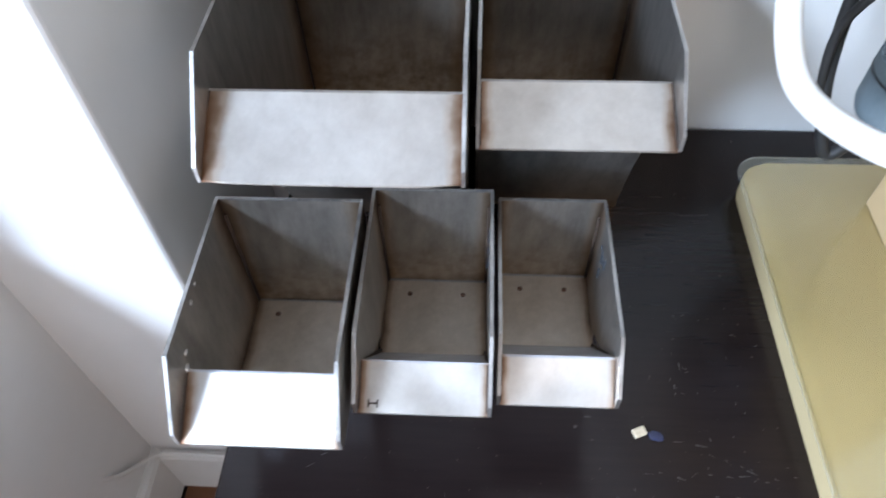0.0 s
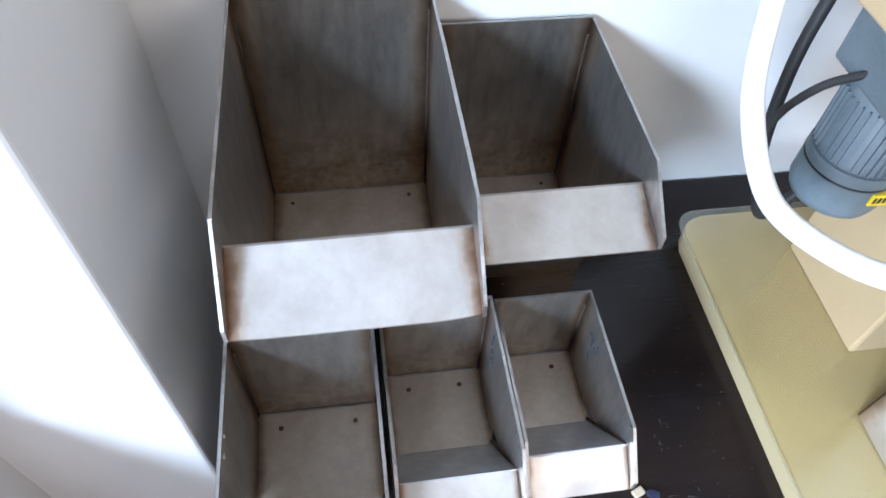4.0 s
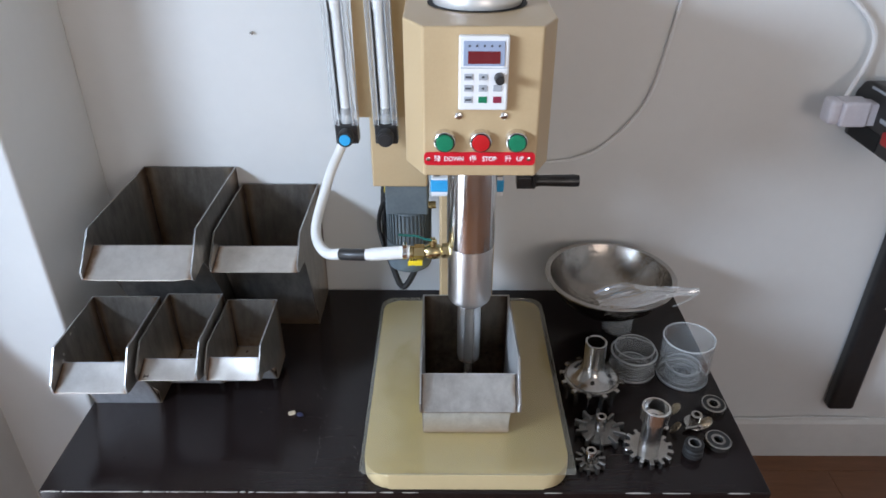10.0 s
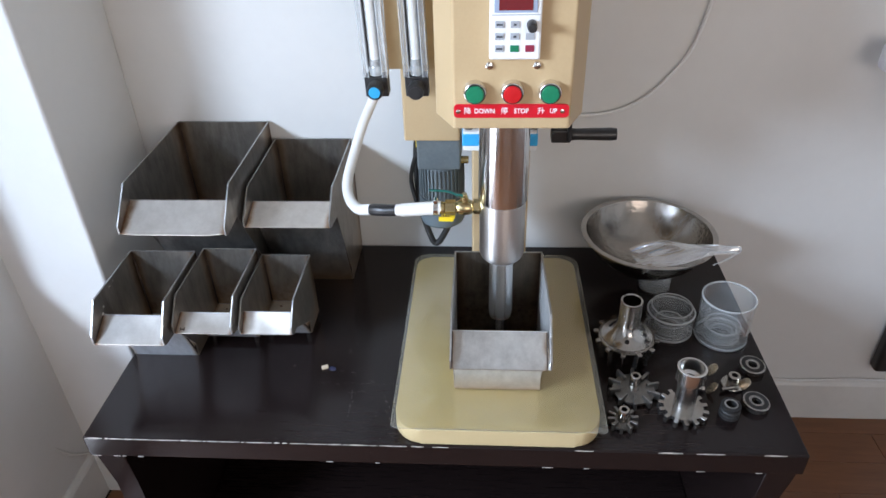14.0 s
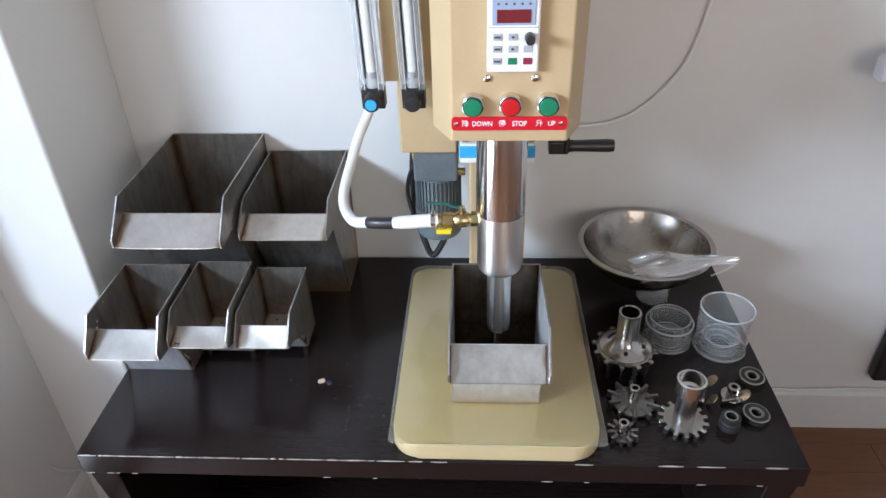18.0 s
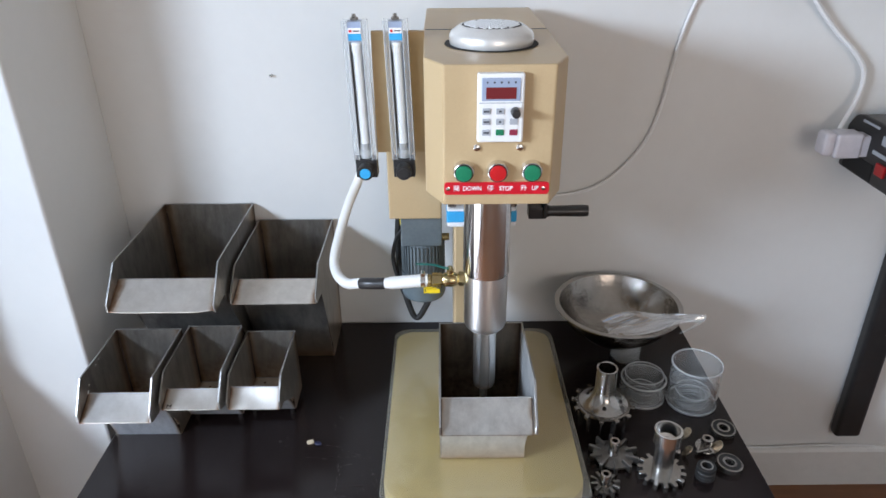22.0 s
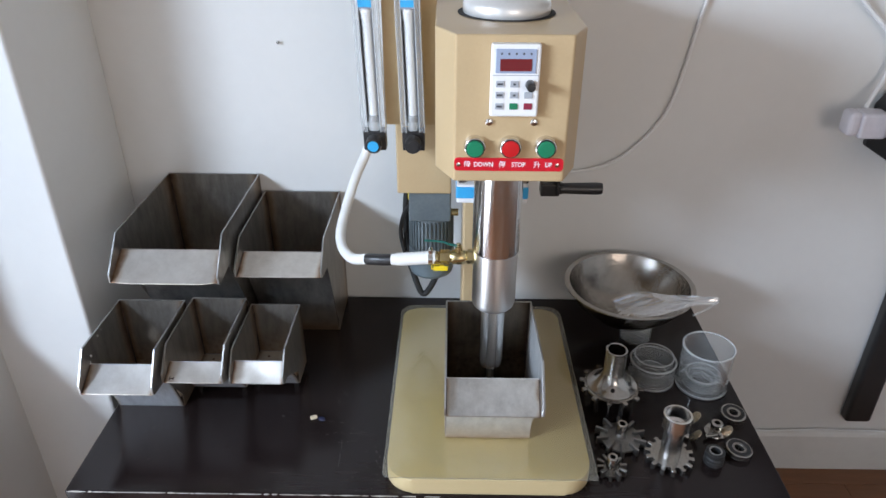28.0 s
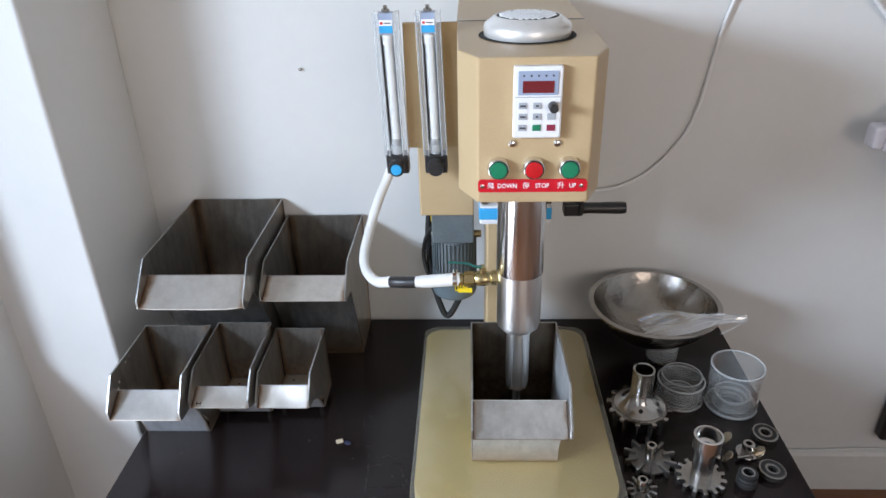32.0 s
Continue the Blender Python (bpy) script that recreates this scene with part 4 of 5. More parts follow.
mp("hose_end", tube(glide(HOSE, 8)[89:97], 0.0106, 18, 0), WHITE_HOSE, "thicker white end of the hose", True, hose)
clamp = mp("hose_clamp", lathe([(0.0110, -0.066), (0.0119, -0.0655), (0.0119, -0.0585), (0.0110, -0.058)], 28, (0, 0.1385, 0.3652), axis="x"), CHROME, "thin steel hose clamp", True, hose)
mp("clamp_screw", lathe([(0.0, -0.0068), (0.0030, -0.0066), (0.0034, -0.004), (0.0034, 0.004), (0.0, 0.0042)], 12, (-0.062, 0.1385, 0.3785), axis="y"), CHROME, "", True, hose)
# brass ball valve
valve = mp("ball_valve", join(
    lathe([(0.0095, -0.088), (0.0105, -0.086), (0.0105, -0.080), (0.0085, -0.078)], 20, (0.031, 0.138, 0.365), axis="x"),
    lathe([(0.0125, -0.078), (0.0125, -0.062)], 6, (0.031, 0.138, 0.366), axis="x"),
    lathe([(0.0085, -0.062), (0.0118, -0.056), (0.0125, -0.048), (0.0118, -0.040), (0.0085, -0.034)], 24, (0.031, 0.138, 0.367), axis="x"),
    lathe([(0.0118, -0.034), (0.0118, -0.020)], 6, (0.031, 0.138, 0.368), axis="x"),
    lathe([(0.0075, -0.020), (0.0075, -0.012)], 20, (0.031, 0.138, 0.369), axis="x")), BRASS, "brass ball valve", True)
mp("valve_stem", lathe([(0.006, 0.376), (0.006, 0.386), (0.004, 0.387), (0.004, 0.391)], 12, (-0.017, 0.138, 0)), BRASS, parent=valve)
mp("valve_lever", tube([(-0.015, 0.138, 0.388), (-0.029, 0.140, 0.388), (-0.043, 0.146, 0.390), (-0.072, 0.152, 0.389)], 0.0042, 10, 4, 0.45), TEAL, "teal lever", True, valve)
mp("yellow_tag", box(-0.057, -0.034, 0.1235, 0.1262, 0.3490, 0.3565, 0.0006), YELLOW, "yellow tag", parent=valve)

# motor under the side box
motor = mp("motor", lathe([(0.038, 0.335), (0.040, 0.33), (0.040, 0.205), (0.0, 0.205)], 48, (-0.068, 0.372, 0)), MOTOR_GREY, "grey-green finned electric motor", True)
for i in range(36):
    a = 2 * math.pi * i / 36
    fin = box(0.038, 0.0435, -0.0009, 0.0009, 0.264, 0.327)
    mp("fin", moved(fin, Matrix.Translation((-0.068, 0.372, 0)) @ Matrix.Rotation(a, 4, 'Z')), MOTOR_GREY, parent=motor)
mp("fan_cover", lathe([(0.0402, 0.262), (0.0436, 0.2615), (0.0440, 0.258), (0.0440, 0.214), (0.0415, 0.206), (0.0380, 0.2035), (0.0, 0.2032)], 56, (-0.068, 0.372, 0)), COVER_GREY, "smooth blue-grey fan cover", True, motor)
mp("fan_cover_band", lathe([(0.0444, 0.2485), (0.0444, 0.2462)], 48, (-0.068, 0.372, 0)), BLACK, parent=motor)
mp("terminal_box", box(-0.108, -0.030, 0.325, 0.420, 0.334, 0.399, 0.003), MOTOR_GREY, "grey terminal box", parent=motor)
mp("cable_gland", lathe([(0.007, -0.030), (0.007, -0.016)], 12, (0, 0.345, 0.345), axis="x"), BRASS, parent=motor)
mp("warning_sticker", box(-0.067, -0.042, 0.3255, 0.3310, 0.2300, 0.2440), YELLOW, "yellow warning sticker", parent=motor)
for x in (-0.0635, -0.0585, -0.0535):
    mp("sticker_print", box(x - 0.0015, x + 0.0015, 0.3250, 0.3256, 0.2335, 0.2405), BLACK, parent=motor)
mp("warning_sticker", box(-0.1092, -0.1072, 0.328, 0.350, 0.378, 0.396), YELLOW, "yellow warning sticker", parent=motor)
mp("power_cable", tube([(-0.110, 0.455, 0.405), (-0.122, 0.445, 0.31), (-0.118, 0.43, 0.21), (-0.099, 0.417, 0.137), (-0.086, 0.414, 0.117), (-0.072, 0.412, 0.135), (-0.050, 0.405, 0.19), (-0.040, 0.385, 0.245)], 0.0064, 12, 6), BLACK_RUBBER, "black looped motor cable", True)
mp("motor_lead", tube([(-0.104, 0.375, 0.350), (-0.122, 0.40, 0.315), (-0.132, 0.42, 0.26), (-0.122, 0.425, 0.20), (-0.112, 0.424, 0.17)], 0.0042, 10, 6), BLACK_RUBBER, "thin black motor lead", True)
# lifting handle on the right
crank = mp("crank_handle", lathe([(0.0095, 0.150), (0.0105, 0.152), (0.0092, 0.160), (0.0098, 0.185), (0.0105, 0.215), (0.0095, 0.224), (0.0, 0.2255)], 28, (0, 0.245, 0.441), axis="x"), BLACK, "black hand grip of the lifting crank", True)
mp("crank_arm", box(0.120, 0.151, 0.232, 0.258, 0.431, 0.452, 0.002), BLACK, "", parent=crank)
mp("crank_plate", box(0.1445, 0.1505, 0.225, 0.262, 0.435, 0.655, 0.002), BLACK, "thin black arm on the housing's side", parent=crank)

# clear sheet that lies over the base
sheet = thing("clear_cover_sheet", (0.04, 0.237, T0 + PZ), "clear protective plastic sheet on the beige base", "plastic sheet")
bm = prism(rounded(-0.179, 0.178, -0.252, 0.256, (0.010, 0.006, 0.035, 0.030), 6), "z", -0.0016, 0.0004)
for vert in bm.verts:
    if vert.co.y < -0.2 and abs(vert.co.x) > 0.15:
        vert.co.z -= 0.0004
part("sheet", bm, FILM, sheet)
bm = tube([(p[0], p[1], -0.0006) for p in rounded(-0.179, 0.178, -0.252, 0.256, (0.010, 0.006, 0.035, 0.030), 4)] + [(-0.179, -0.242, -0.0006)], 0.0007, 6, 1)
part("sheet_rim", bm, FROSTED, sheet, "pale cut edge of the sheet")

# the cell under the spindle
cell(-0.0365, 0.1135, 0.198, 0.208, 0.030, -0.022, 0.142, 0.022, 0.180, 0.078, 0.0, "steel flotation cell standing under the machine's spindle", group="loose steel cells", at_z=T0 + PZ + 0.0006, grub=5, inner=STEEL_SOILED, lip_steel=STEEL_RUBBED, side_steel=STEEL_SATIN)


# ---- loose parts beside the machine ----
def bearing(x, y, r, turn):
    ob = thing("ball_bearing", (x, y, T0), "sealed steel ball bearing with a black shield, on the table", "bearing", "ball bearings")
    hgt = r * 0.5
    part("outer_ring", lathe([(r, 0.001), (r, hgt - 0.001), (r - 0.001, hgt), (r * 0.86, hgt), (r * 0.86, 0.0), (r - 0.001, 0.0)], 40, closed=True), CAST_STEEL, ob, "", True)
    part("shield", lathe([(r * 0.86, hgt * 0.15), (r * 0.86, hgt * 0.93), (r * 0.55, hgt * 0.93), (r * 0.55, hgt * 0.15)], 36, closed=True), BLACK_RUBBER, ob, "black rubber shield", True)
    part("inner_ring", lathe([(r * 0.55, 0.0), (r * 0.55, hgt), (r * 0.36, hgt), (r * 0.34, hgt - 0.001), (r * 0.34, 0.0)], 36, closed=True), CAST_STEEL, ob, "", True)
    ob.rotation_euler = (radians(4), 0, radians(turn))
    ob.location.z += r * 0.07
    return ob


bearing(0.509, 0.176, 0.0230, 20)
bearing(0.487, 0.084, 0.0230, 60)


def star_impeller(x, y, r, hub_r, hub_h, blades, thick, label, turn=0.0, drop=0.0, tilt=0.0):
    """A disc with square teeth or blades round it and a hub on top."""
    ob = thing("impeller", (x, y, T0), label, "impeller", "spare impellers", turn=turn)
    z = drop
    part("disc", lathe([(0.0, z), (r * 0.80, z), (r * 0.80, z + thick), (hub_r * 1.2, z + thick * 1.4), (0.0, z + thick * 1.4)], 40), DARK_STEEL, ob, "", True)
    part("hub", lathe([(hub_r * 0.55, z + hub_h), (hub_r * 0.95, z + hub_h), (hub_r, z + hub_h - 0.001), (hub_r, z), (hub_r * 0.55, z)], 32, closed=True), BRUSHED, ob, "", True)
    for i in range(blades):
        b = box(r * 0.52, r, -0.0026, 0.0026, 0.0, z + thick + 0.0075, 0.0006, 1)
        if tilt:
            moved(b, Matrix.Rotation(radians(tilt), 4, 'X'))
            lowest = min(q.co.z for q in b.verts)
            moved(b, Matrix.Translation((0, 0, -lowest)))
        part("blade", moved(b, Matrix.Rotation(2 * math.pi * i / blades, 4, 'Z')), DARK_STEEL, ob)
    return ob


# tall-necked stator with legs
st = thing("stator_cone", (0.283, 0.215, T0), "steel stator with a flared neck and square teeth, standing on legs", "stator")
part("neck", lathe([(0.0190, 0.128), (0.0200, 0.127), (0.0200, 0.080), (0.0225, 0.068), (0.030, 0.056), (0.040, 0.049), (0.047, 0.046), (0.047, 0.043), (0.038, 0.044), (0.027, 0.051), (0.019, 0.064), (0.0165, 0.08), (0.0165, 0.127)], 48, closed=True), BRUSHED, st, "flared brushed steel neck", True)
part("skirt", lathe([(0.022, 0.0445), (0.052, 0.0445), (0.052, 0.0405), (0.022, 0.0405)], 48, closed=True), CAST_STEEL, st)
for i in range(12):
    a = 2 * math.pi * (i + 0.5) / 12
    part("tooth", moved(box(0.050, 0.0605, -0.0042, 0.0042, 0.039, 0.0445, 0.0006, 1), Matrix.Rotation(a, 4, 'Z')), CAST_STEEL, st)
    part("vane", moved(box(0.040, 0.052, -0.0012, 0.0012, 0.0, 0.041), Matrix.Rotation(a, 4, 'Z')), CAST_STEEL, st)
for a in (-100, -20, 60, 150):
    hole = lathe([(0.0042, -0.0006), (0.0042, 0.0006)], 16)
    moved(hole, Matrix.Rotation(radians(a), 4, 'Z') @ Matrix.Translation((0.0325, 0, 0.0548)) @ Matrix.Rotation(radians(38), 4, 'Y'))
    part("hole", hole, VOID, st, "dark drilled hole")

star_impeller(0.283, 0.112, 0.046, 0.0095, 0.036, 10, 0.004, "flat steel impeller with ten raised blades", 12, 0.004)
star_impeller(0.252, 0.038, 0.0265, 0.0092, 0.030, 10, 0.004, "small steel impeller with a short hub", 5, 0.003)
# tall tube impeller with gear-like teeth
tall = thing("tube_impeller", (0.359, 0.066, T0), "bright steel tube on a toothed disc, standing upright", "impeller", "spare impellers", turn=8)
part("tube", lathe([(0.0232, 0.106), (0.0242, 0.105), (0.0242, 0.080), (0.0225, 0.078), (0.0178, 0.077), (0.0178, 0.014), (0.0145, 0.014), (0.0145, 0.078), (0.0205, 0.081), (0.0205, 0.106)], 48, closed=True), NICKEL, tall, "", True)
part("disc", lathe([(0.0, 0.008), (0.033, 0.008), (0.033, 0.0145), (0.0, 0.0155)], 40), CAST_STEEL, tall, "", True)
for i in range(14):
    part("tooth", moved(box(0.030, 0.0425, -0.0036, 0.0036, 0.0, 0.0145, 0.0008, 1), Matrix.Rotation(2 * math.pi * i / 14, 4, 'Z')), CAST_STEEL, tall)

seal = thing("shaft_seal", (0.437, 0.063, T0), "ribbed black rubber shaft seal on the table", "seal")
part("body", lathe([(0.0172, 0.0), (0.0172, 0.006), (0.0155, 0.007), (0.0172, 0.009), (0.0172, 0.014), (0.015, 0.016), (0.0165, 0.018), (0.0165, 0.024), (0.0115, 0.0245), (0.0095, 0.012), (0.0095, 0.0)], 36, closed=True), BLACK_RUBBER, seal, "", True)
part("ring", lathe([(0.0112, 0.0245), (0.0112, 0.0258), (0.0088, 0.0258), (0.0088, 0.0245)], 28, closed=True), STEEL_EDGE, seal, "thin bright ring")


def wing_bolt(x, y, turn, lean):
    """A thumb screw lying on the table with a round flat wing."""
    ob = thing("thumb_screw", (x, y, T0), "brass-tinted steel thumb screw lying on the table", "screw", "thumb screws", turn=turn)
    part("shank", lathe([(0.0034, -0.020), (0.0034, 0.004), (0.0055, 0.005), (0.0055, 0.009), (0.003, 0.010)], 14, (0, 0, 0.0068), axis="x"), CAST_STEEL, ob, "", True)
    disc = lathe([(0.0118, -0.0011), (0.0122, 0.0), (0.0118, 0.0011)], 28)
    moved(disc, Matrix.Translation((0.0215, 0, 0.0112)) @ Matrix.Rotation(radians(lean), 4, 'Y') @ Matrix.Diagonal((1.15, 0.85, 1, 1)))
    part("wing", disc, WARM_STEEL, ob, "flat polished wing", True)
    return ob


wing_bolt(0.411, 0.158, 8, -50)
wing_bolt(0.399, 0.118, -12, -55)
wing_bolt(0.458, 0.120, 12, -52)
cap = thing("flanged_bush", (0.463, 0.134, T0), "small steel flanged bush beside the bearings", "bush")
part("flange", lathe([(0.006, 0.002), (0.0195, 0.002), (0.0205, 0.0035), (0.0195, 0.005), (0.006, 0.005)], 36, closed=True), BRUSHED, cap, "", True)
part("collar", lathe([(0.0055, 0.0), (0.0105, 0.0), (0.0105, 0.0235), (0.0095, 0.0245), (0.0055, 0.0245)], 28, closed=True), BRUSHED, cap, "", True)


# clear cups and rings
def cup(x, y, r, h, label, ring_r, ring_h, thick=0.0022, flip=False):
    ob = thing("clear_cup", (x, y, T0), label, "plastic cup", "clear plastic cups")
    part("wall", lathe([(0.0, 0.0), (r * 0.97, 0.0), (r, 0.004), (r, h), (r - thick, h), (r - thick, 0.004), (0.0, 0.003)], 56), FROSTED, ob, "", True)
    if ring_r:
        for k, (a, z0, z1) in enumerate(ring_h):
            rr = ring_r * a
            part("inner_ring", lathe([(rr, z0), (rr, z1), (rr - 0.0025, z1 + 0.0005), (rr - 0.0035, z1), (rr - 0.0035, z0)], 44, closed=True), FROSTED, ob, "", True)
            for zz in (z0 + 0.0004, z1 + 0.0006):
                part("ring_edge", lathe([(rr + 0.0005, zz - 0.0005), (rr + 0.0005, zz + 0.0005), (rr - 0.0018, zz + 0.0006), (rr - 0.0018, zz - 0.0005)], 40, closed=True), CLEAR_EDGE, ob, "", True)
    part("base_edge", lathe([(r * 0.985, 0.0), (r + 0.0006, 0.0022), (r + 0.0002, 0.0046), (r * 0.93, 0.0040), (r * 0.93, 0.0)], 56, closed=True), CLEAR_EDGE, ob, "", True)
    part("lip_ring", lathe([(r + 0.0004, h - 0.002), (r + 0.0006, h), (r - 0.001, h + 0.0012), (r - thick - 0.0004, h), (r - thick, h - 0.002)], 56, closed=True), CLEAR_EDGE, ob, "", True)
    return ob


cup(0.381, 0.288, 0.0455, 0.048, "short clear acrylic cup with a stepped rim", 0.039, ((1.0, 0.0035, 0.058), (0.72, 0.0035, 0.022)))
cup(0.478, 0.270, 0.0495, 0.096, "tall clear acrylic cup holding a small ring", 0.034, ((1.0, 0.0035, 0.028), (0.82, 0.0035, 0.020), (0.62, 0.0035, 0.012)))

# steel bowl on a glass jar
jar = thing("glass_jar", (0.380, 0.425, T0), "clear glass jar under the steel bowl", "jar")
part("wall", lathe([(0.0, 0.0), (0.030, 0.0), (0.033, 0.004), (0.033, 0.040), (0.029, 0.048), (0.028, 0.058), (0.0255, 0.058), (0.0265, 0.047), (0.030, 0.039), (0.030, 0.005), (0.0, 0.004)], 48), JAR_GLASS, jar, "", True)
bowl = thing("steel_bowl", (0.351, 0.430, T0 + 0.058), "scuffed stainless steel bowl with a rolled rim, on a jar", "bowl")
part("bowl_wall", lathe([(0.0, 0.0), (0.045, 0.001), (0.080, 0.014), (0.108, 0.040), (0.124, 0.068), (0.129, 0.081), (0.1265, 0.081), (0.121, 0.068), (0.105, 0.0415), (0.078, 0.0165), (0.044, 0.003), (0.0, 0.002)], 72), BOWL_STEEL, bowl, "", True)
part("rim", lathe([(0.126, 0.081), (0.131, 0.0828), (0.1365, 0.0812), (0.1360, 0.0780), (0.129, 0.079)], 72, closed=True), BRUSHED, bowl, "rolled rim", True)
# clear crumpled scoop or bag that lies over the bowl's rim
bag = thing("clear_film_bag", (0.415, 0.330, T0 + 0.1395), "crumpled clear plastic bag lying over the bowl's rim", "plastic bag")
bm = bmesh.new()
nx, ny = 44, 28
rows_ = []
rb = random.Random(11)
folds = [(rb.uniform(0.05, 0.95), rb.uniform(0.035, 0.09), rb.uniform(-0.0075, 0.0075), rb.uniform(-0.18, 0.18)) for _ in range(16)]
for i in range(nx + 1):
    col = []
    for j in range(ny + 1):
        u, w = i / nx, j / ny
        half = 0.046 * (1 - u) ** 0.55 + 0.003
        x = -0.100 + 0.185 * u + 0.006 * math.sin(17 * w) * (1 - u)
        y = -0.006 + (w - 0.5) * 2 * half * (0.7 + 0.3 * math.sin(3 * u + 1)) + 0.030 * (1 - u)
        crease = sum(d * max(0.0, 1 - abs(w - c - k * (1 - u)) / wd) for c, wd, d, k in folds) * (1 - 0.75 * u)
        z = 0.004 + 0.020 * u + crease + 0.003 * math.sin(11 * u + 5 * w) - 0.030 * (1 - u) ** 3 + 0.008 * math.sin(math.pi * w)
        col.append(bm.verts.new((x, y, z)))
    rows_.append(col)
for i in range(nx):
    for j in range(ny):
        bm.faces.new((rows_[i][j], rows_[i + 1][j], rows_[i + 1][j + 1], rows_[i][j + 1]))
part("film", bm, BAG_FILM, bag, "", True)
part("heat_seal", tube([(0.028, -0.036, 0.012), (0.06, -0.022, 0.018), (0.087, -0.004, 0.026)], 0.0028, 8, 5, 0.6), FROSTED, bag, "whitish sealed edge")

# pale chip of something on the table
chip = thing("pale_chip", (-0.284, 0.158, T0), "small broken pale chip lying on the table", "debris")
part("shard", moved(box(-0.008, 0.005, -0.005, 0.004, 0.0, 0.005, 0.0018), Matrix.Rotation(0.4, 4, 'Z')), CORK, chip)
part("dark_end", moved(lathe([(0.0055, 0.0), (0.006, 0.0016), (0.0052, 0.003), (0.0, 0.0034)], 16), Matrix.Translation((0.014, -0.004, 0)) @ Matrix.Rotation(-0.4, 4, 'Z') @ Matrix.Diagonal((1.3, 0.8, 1, 1))), BLUE_BLACK, chip, "glossy blue-black end", True)


# ---- cables and things on the wall ----
cab = thing("wall_cable", (0.30, YW - 0.008, T0 + 0.35), "thin white cable hanging on the wall", "cable", "white cables")
line = [(0.150, 0.332), (0.190, 0.332), (0.235, 0.334), (0.276, 0.340), (0.326, 0.362), (0.370, 0.402), (0.409, 0.456), (0.427, 0.508), (0.438, 0.566), (0.447, 0.630), (0.458, 0.692), (0.482, 0.764), (0.53, 0.87), (0.60, 1.0)]
part("cord", tube([(x - 0.30, 0.0, z - 0.35) for x, z in line], 0.0036, 10, 8), WHITE_PLASTIC, cab, "", True)
cab = thing("plug_cable", (0.80, YW - 0.02, T0 + 0.50), "white cable running down from the screen to the plug", "cable", "white cables")
line = [(0.670, 0.84, 0.0), (0.688, 0.770, 0.0), (0.713, 0.731, 0.0), (0.758, 0.684, 0.0), (0.803, 0.645, 0.0), (0.829, 0.613, 0.0), (0.837, 0.580, 0.0), (0.830, 0.544, -0.004), (0.811, 0.516, -0.018), (0.792, 0.494, -0.036)]
part("cord", tube([(x - 0.80, y, z - 0.50) for x, z, y in line], 0.0046, 10, 8), WHITE_PLASTIC, cab, "", True)
# black power unit that juts out of the wall, on a black post
unit = thing("power_unit", (0.93, 0.46, T0 + 0.40), "black power unit with sockets and a red switch, wall-mounted", "power supply")


def up_(name, bm, mat, parent=None, label="", smooth=False):
    moved(bm, Matrix.Translation((-0.93, -0.46, -0.40)))
    return part(name, bm, mat, parent or unit, label, smooth)


up_("case", prism([(0.30, 0.400), (0.578, 0.400), (0.578, 0.490), (0.557, 0.517), (0.535, 0.523), (0.30, 0.526)], "x", 0.838, 1.05, 0.005, 2), BLACK, None, "matt black case")
up_("label_strip", box(0.8365, 0.8385, 0.466, 0.524, 0.5115, 0.5165), GREY_KEY)
up_("socket", box(0.836, 0.839, 0.416, 0.448, 0.486, 0.505, 0.001, 1), GREY_KEY)
up_("small_plate", box(0.836, 0.839, 0.420, 0.468, 0.462, 0.470), GREY_KEY)
up_("red_switch", box(0.832, 0.839, 0.412, 0.442, 0.428, 0.452, 0.002), DARK_RED_SWITCH, None, "red rocker switch")
up_("top_knob", lathe([(0.018, 0.525), (0.018, 0.536), (0.016, 0.539), (0.0, 0.5395)], 28, (0.925, 0.50, 0)), BLACK, None, "", True)
up_("recess", box(0.8365, 0.8385, 0.455, 0.56, 0.405, 0.440), VOID)
plug = thing("plug_adapter", (0.812, 0.505, T0 + 0.471), "pale lilac plug adapter in the black power unit", "plug")
part("body", moved(box(-0.043, 0.012, -0.023, 0.023, -0.026, 0.025, 0.006, 3), Matrix.Rotation(radians(0), 4, 'Z')), PLUG_LILAC, plug)
part("cap", box(-0.066, -0.041, -0.020, 0.020, -0.022, 0.027, 0.009, 3), PLUG_LILAC, plug)
part("flange", box(0.010, 0.030, -0.019, 0.019, -0.024, 0.020, 0.003), PLUG_LILAC, plug)
post = thing("black_post", (1.036, YW - 0.022, 0.188), "black painted wooden post fixed upright on the wall", "post")
part("post_body", box(-0.032, 0.036, -0.012, 0.022, 0.0, 0.80, 0.010, 4), BLACK, post)
part("stud", lathe([(0.006, -0.0205), (0.005, -0.0235), (0.0, -0.024)], 16, (0.012, 0, 0.33), axis="y"), CHROME, post, "", True)
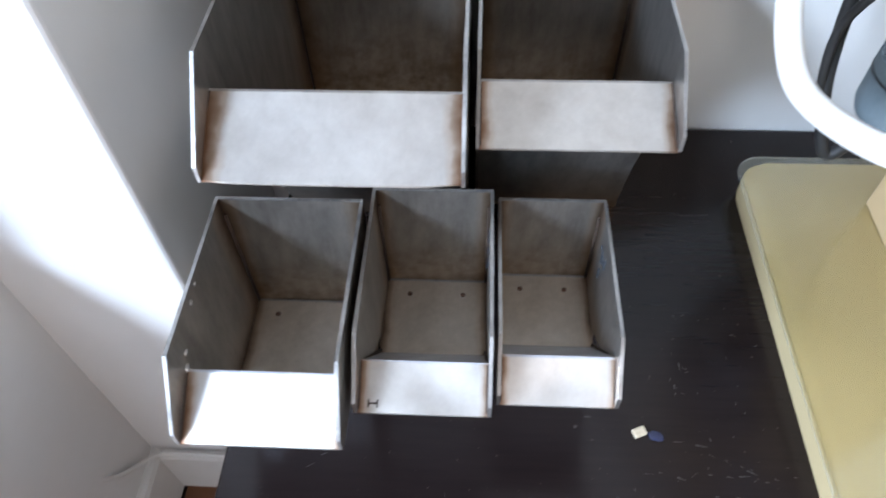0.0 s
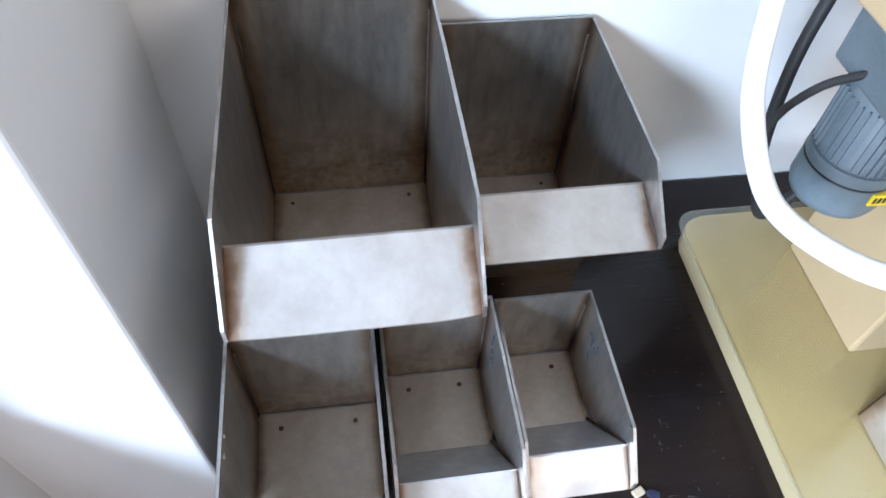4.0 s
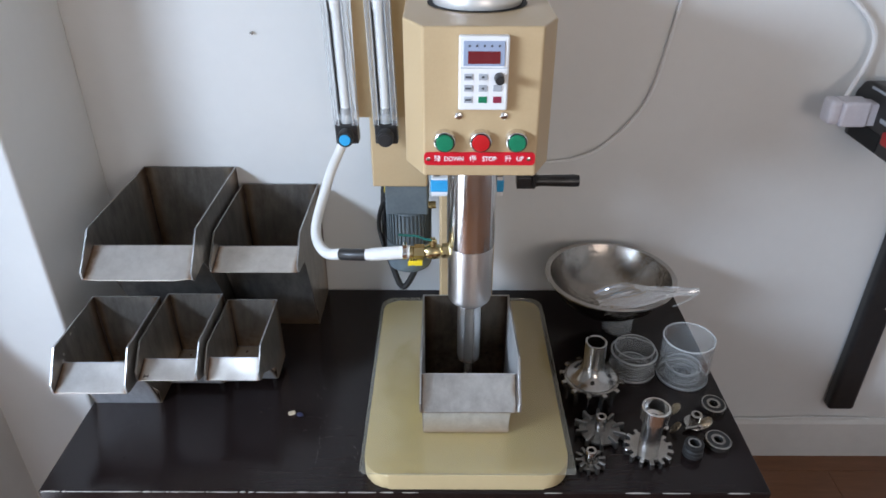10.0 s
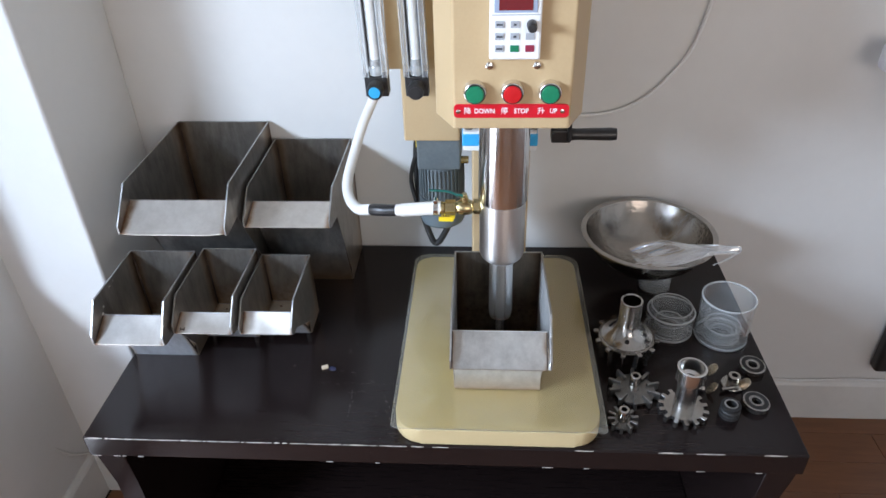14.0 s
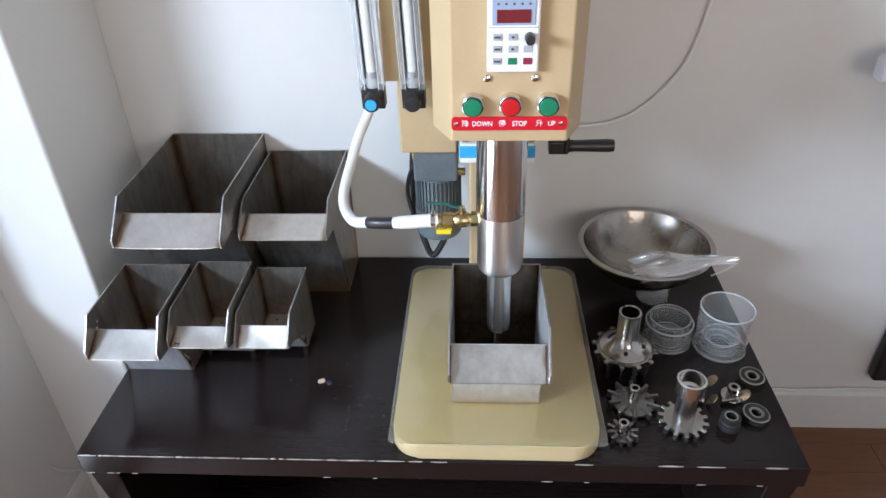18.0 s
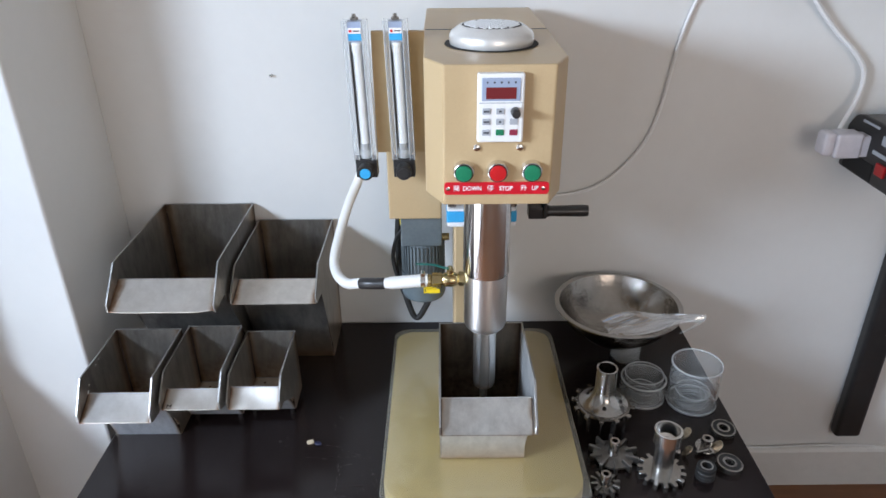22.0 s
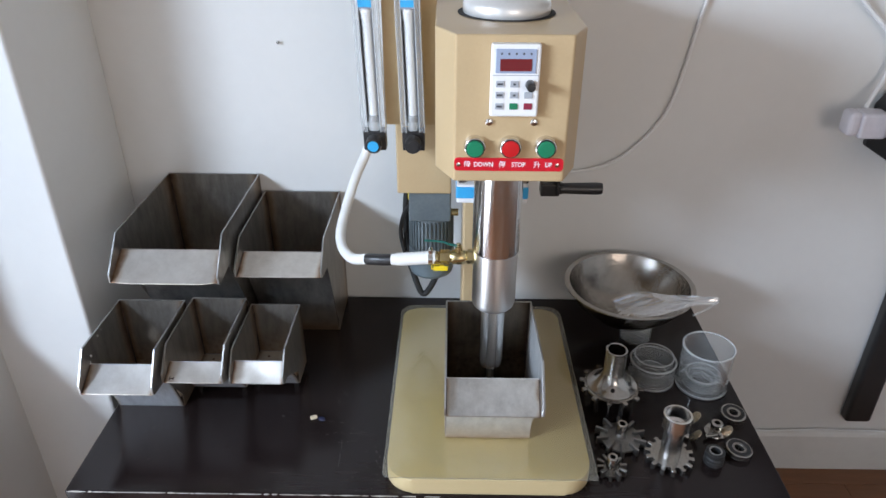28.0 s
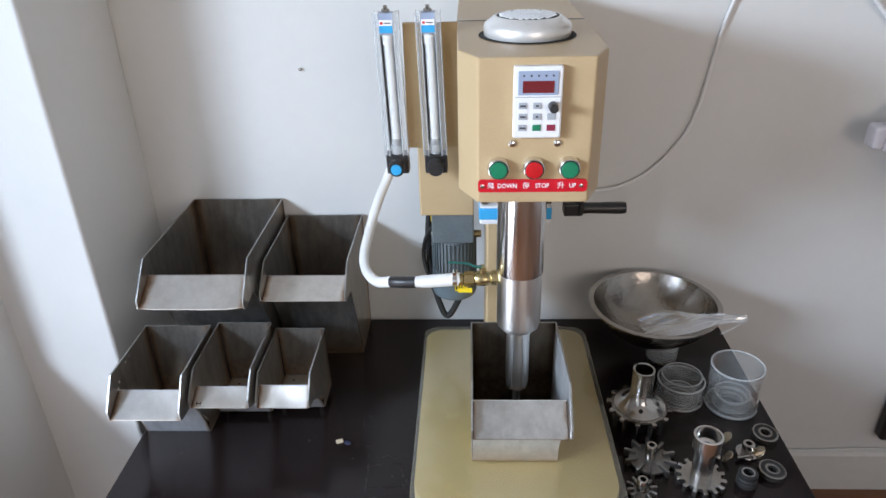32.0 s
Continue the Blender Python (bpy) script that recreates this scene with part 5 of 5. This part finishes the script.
# lower frame of a screen on the wall
tv = thing("wall_screen", (0.97, YW - 0.03, T0 + 0.767), "flat black screen with a glossy frame on the wall", "television")
part("frame", join(box(-0.35, 0.35, -0.03, 0.03, 0.0, 0.035, 0.004), box(-0.35, -0.325, -0.03, 0.03, 0.035, 0.42, 0.004), box(0.325, 0.35, -0.03, 0.03, 0.035, 0.42, 0.004), box(-0.35, 0.35, -0.03, 0.03, 0.42, 0.445, 0.004)), BLACK, tv, "glossy black frame")
part("glass", box(-0.325, 0.325, -0.02, 0.02, 0.035, 0.42), material("screen_glass", (0.01, 0.01, 0.012), 0.1), tv)
part("trim_line", box(-0.345, 0.345, -0.0312, -0.029, 0.012, 0.0145), GREY_KEY, tv)
part("frame_print", box(-0.02, 0.10, -0.0316, -0.029, 0.0265, 0.0315), WHITE_PRINT, tv)
nail = thing("wall_nail", (-0.379, YW, T0 + 0.604), "small nail stub with a scuffed mark in the wall", "nail")
part("stub", lathe([(0.0022, 0.0), (0.0022, -0.006), (0.0035, -0.0065), (0.003, -0.008), (0.0, -0.0085)], 12, axis="y"), CAST_STEEL, nail)
# white cable along the baseboard in the corner
low = thing("floor_cable", (-0.85, YP - 0.010, 0.1355), "white cable lying along the baseboard's top", "cable", "white cables")
part("cord", tube([(0.100, 0.0, 0.0), (0.02, -0.001, 0.001), (-0.05, -0.001, 0.002), (-0.074, -0.010, 0.012), (-0.0845, -0.035, 0.036), (-0.0865, -0.061, 0.070), (-0.0930, -0.081, 0.112)], 0.0034, 10, 8), PAINT_TRIM, low, "", True)

low = thing("baseboard_cable", (0.80, YW - 0.008, 0.1345), "thin pale cable lying on the back wall's baseboard", "cable", "white cables")
part("cord", tube([(-0.24, 0.0, 0.0005), (-0.16, -0.002, 0.0), (-0.06, 0.001, 0.0012), (0.03, -0.002, 0.0002), (0.11, 0.0, 0.002), (0.17, -0.001, 0.006), (0.24, 0.0, 0.004), (0.34, 0.0, 0.001)], 0.0024, 8, 6), WHITE_PLASTIC, low, "", True)

# ---- floor planks ----
PW, PL = 0.095, 0.9
seen = {}
for j in range(int((YW - YF) / PW) + 1):
    y0 = YF + j * PW
    y1 = min(y0 + PW - 0.0012, YW)
    x = XL - ((j * 0.37) % PL)
    while x < XR:
        a, b = max(x, XL), min(x + PL - 0.0012, XR)
        x += PL
        if b - a < 0.02:
            continue
        size = (round(b - a, 3), round(y1 - y0, 3))
        if size not in seen:
            bm = box(0, size[0], 0, size[1], -0.012, 0.0, 0.0008, 1)
            ob = part("plank", bm, LAMINATE, floor)
            seen[size] = ob.data
        else:
            ob = new("plank", seen[size])
            ob.parent = floor
        ob.location = (a, y0, 0)
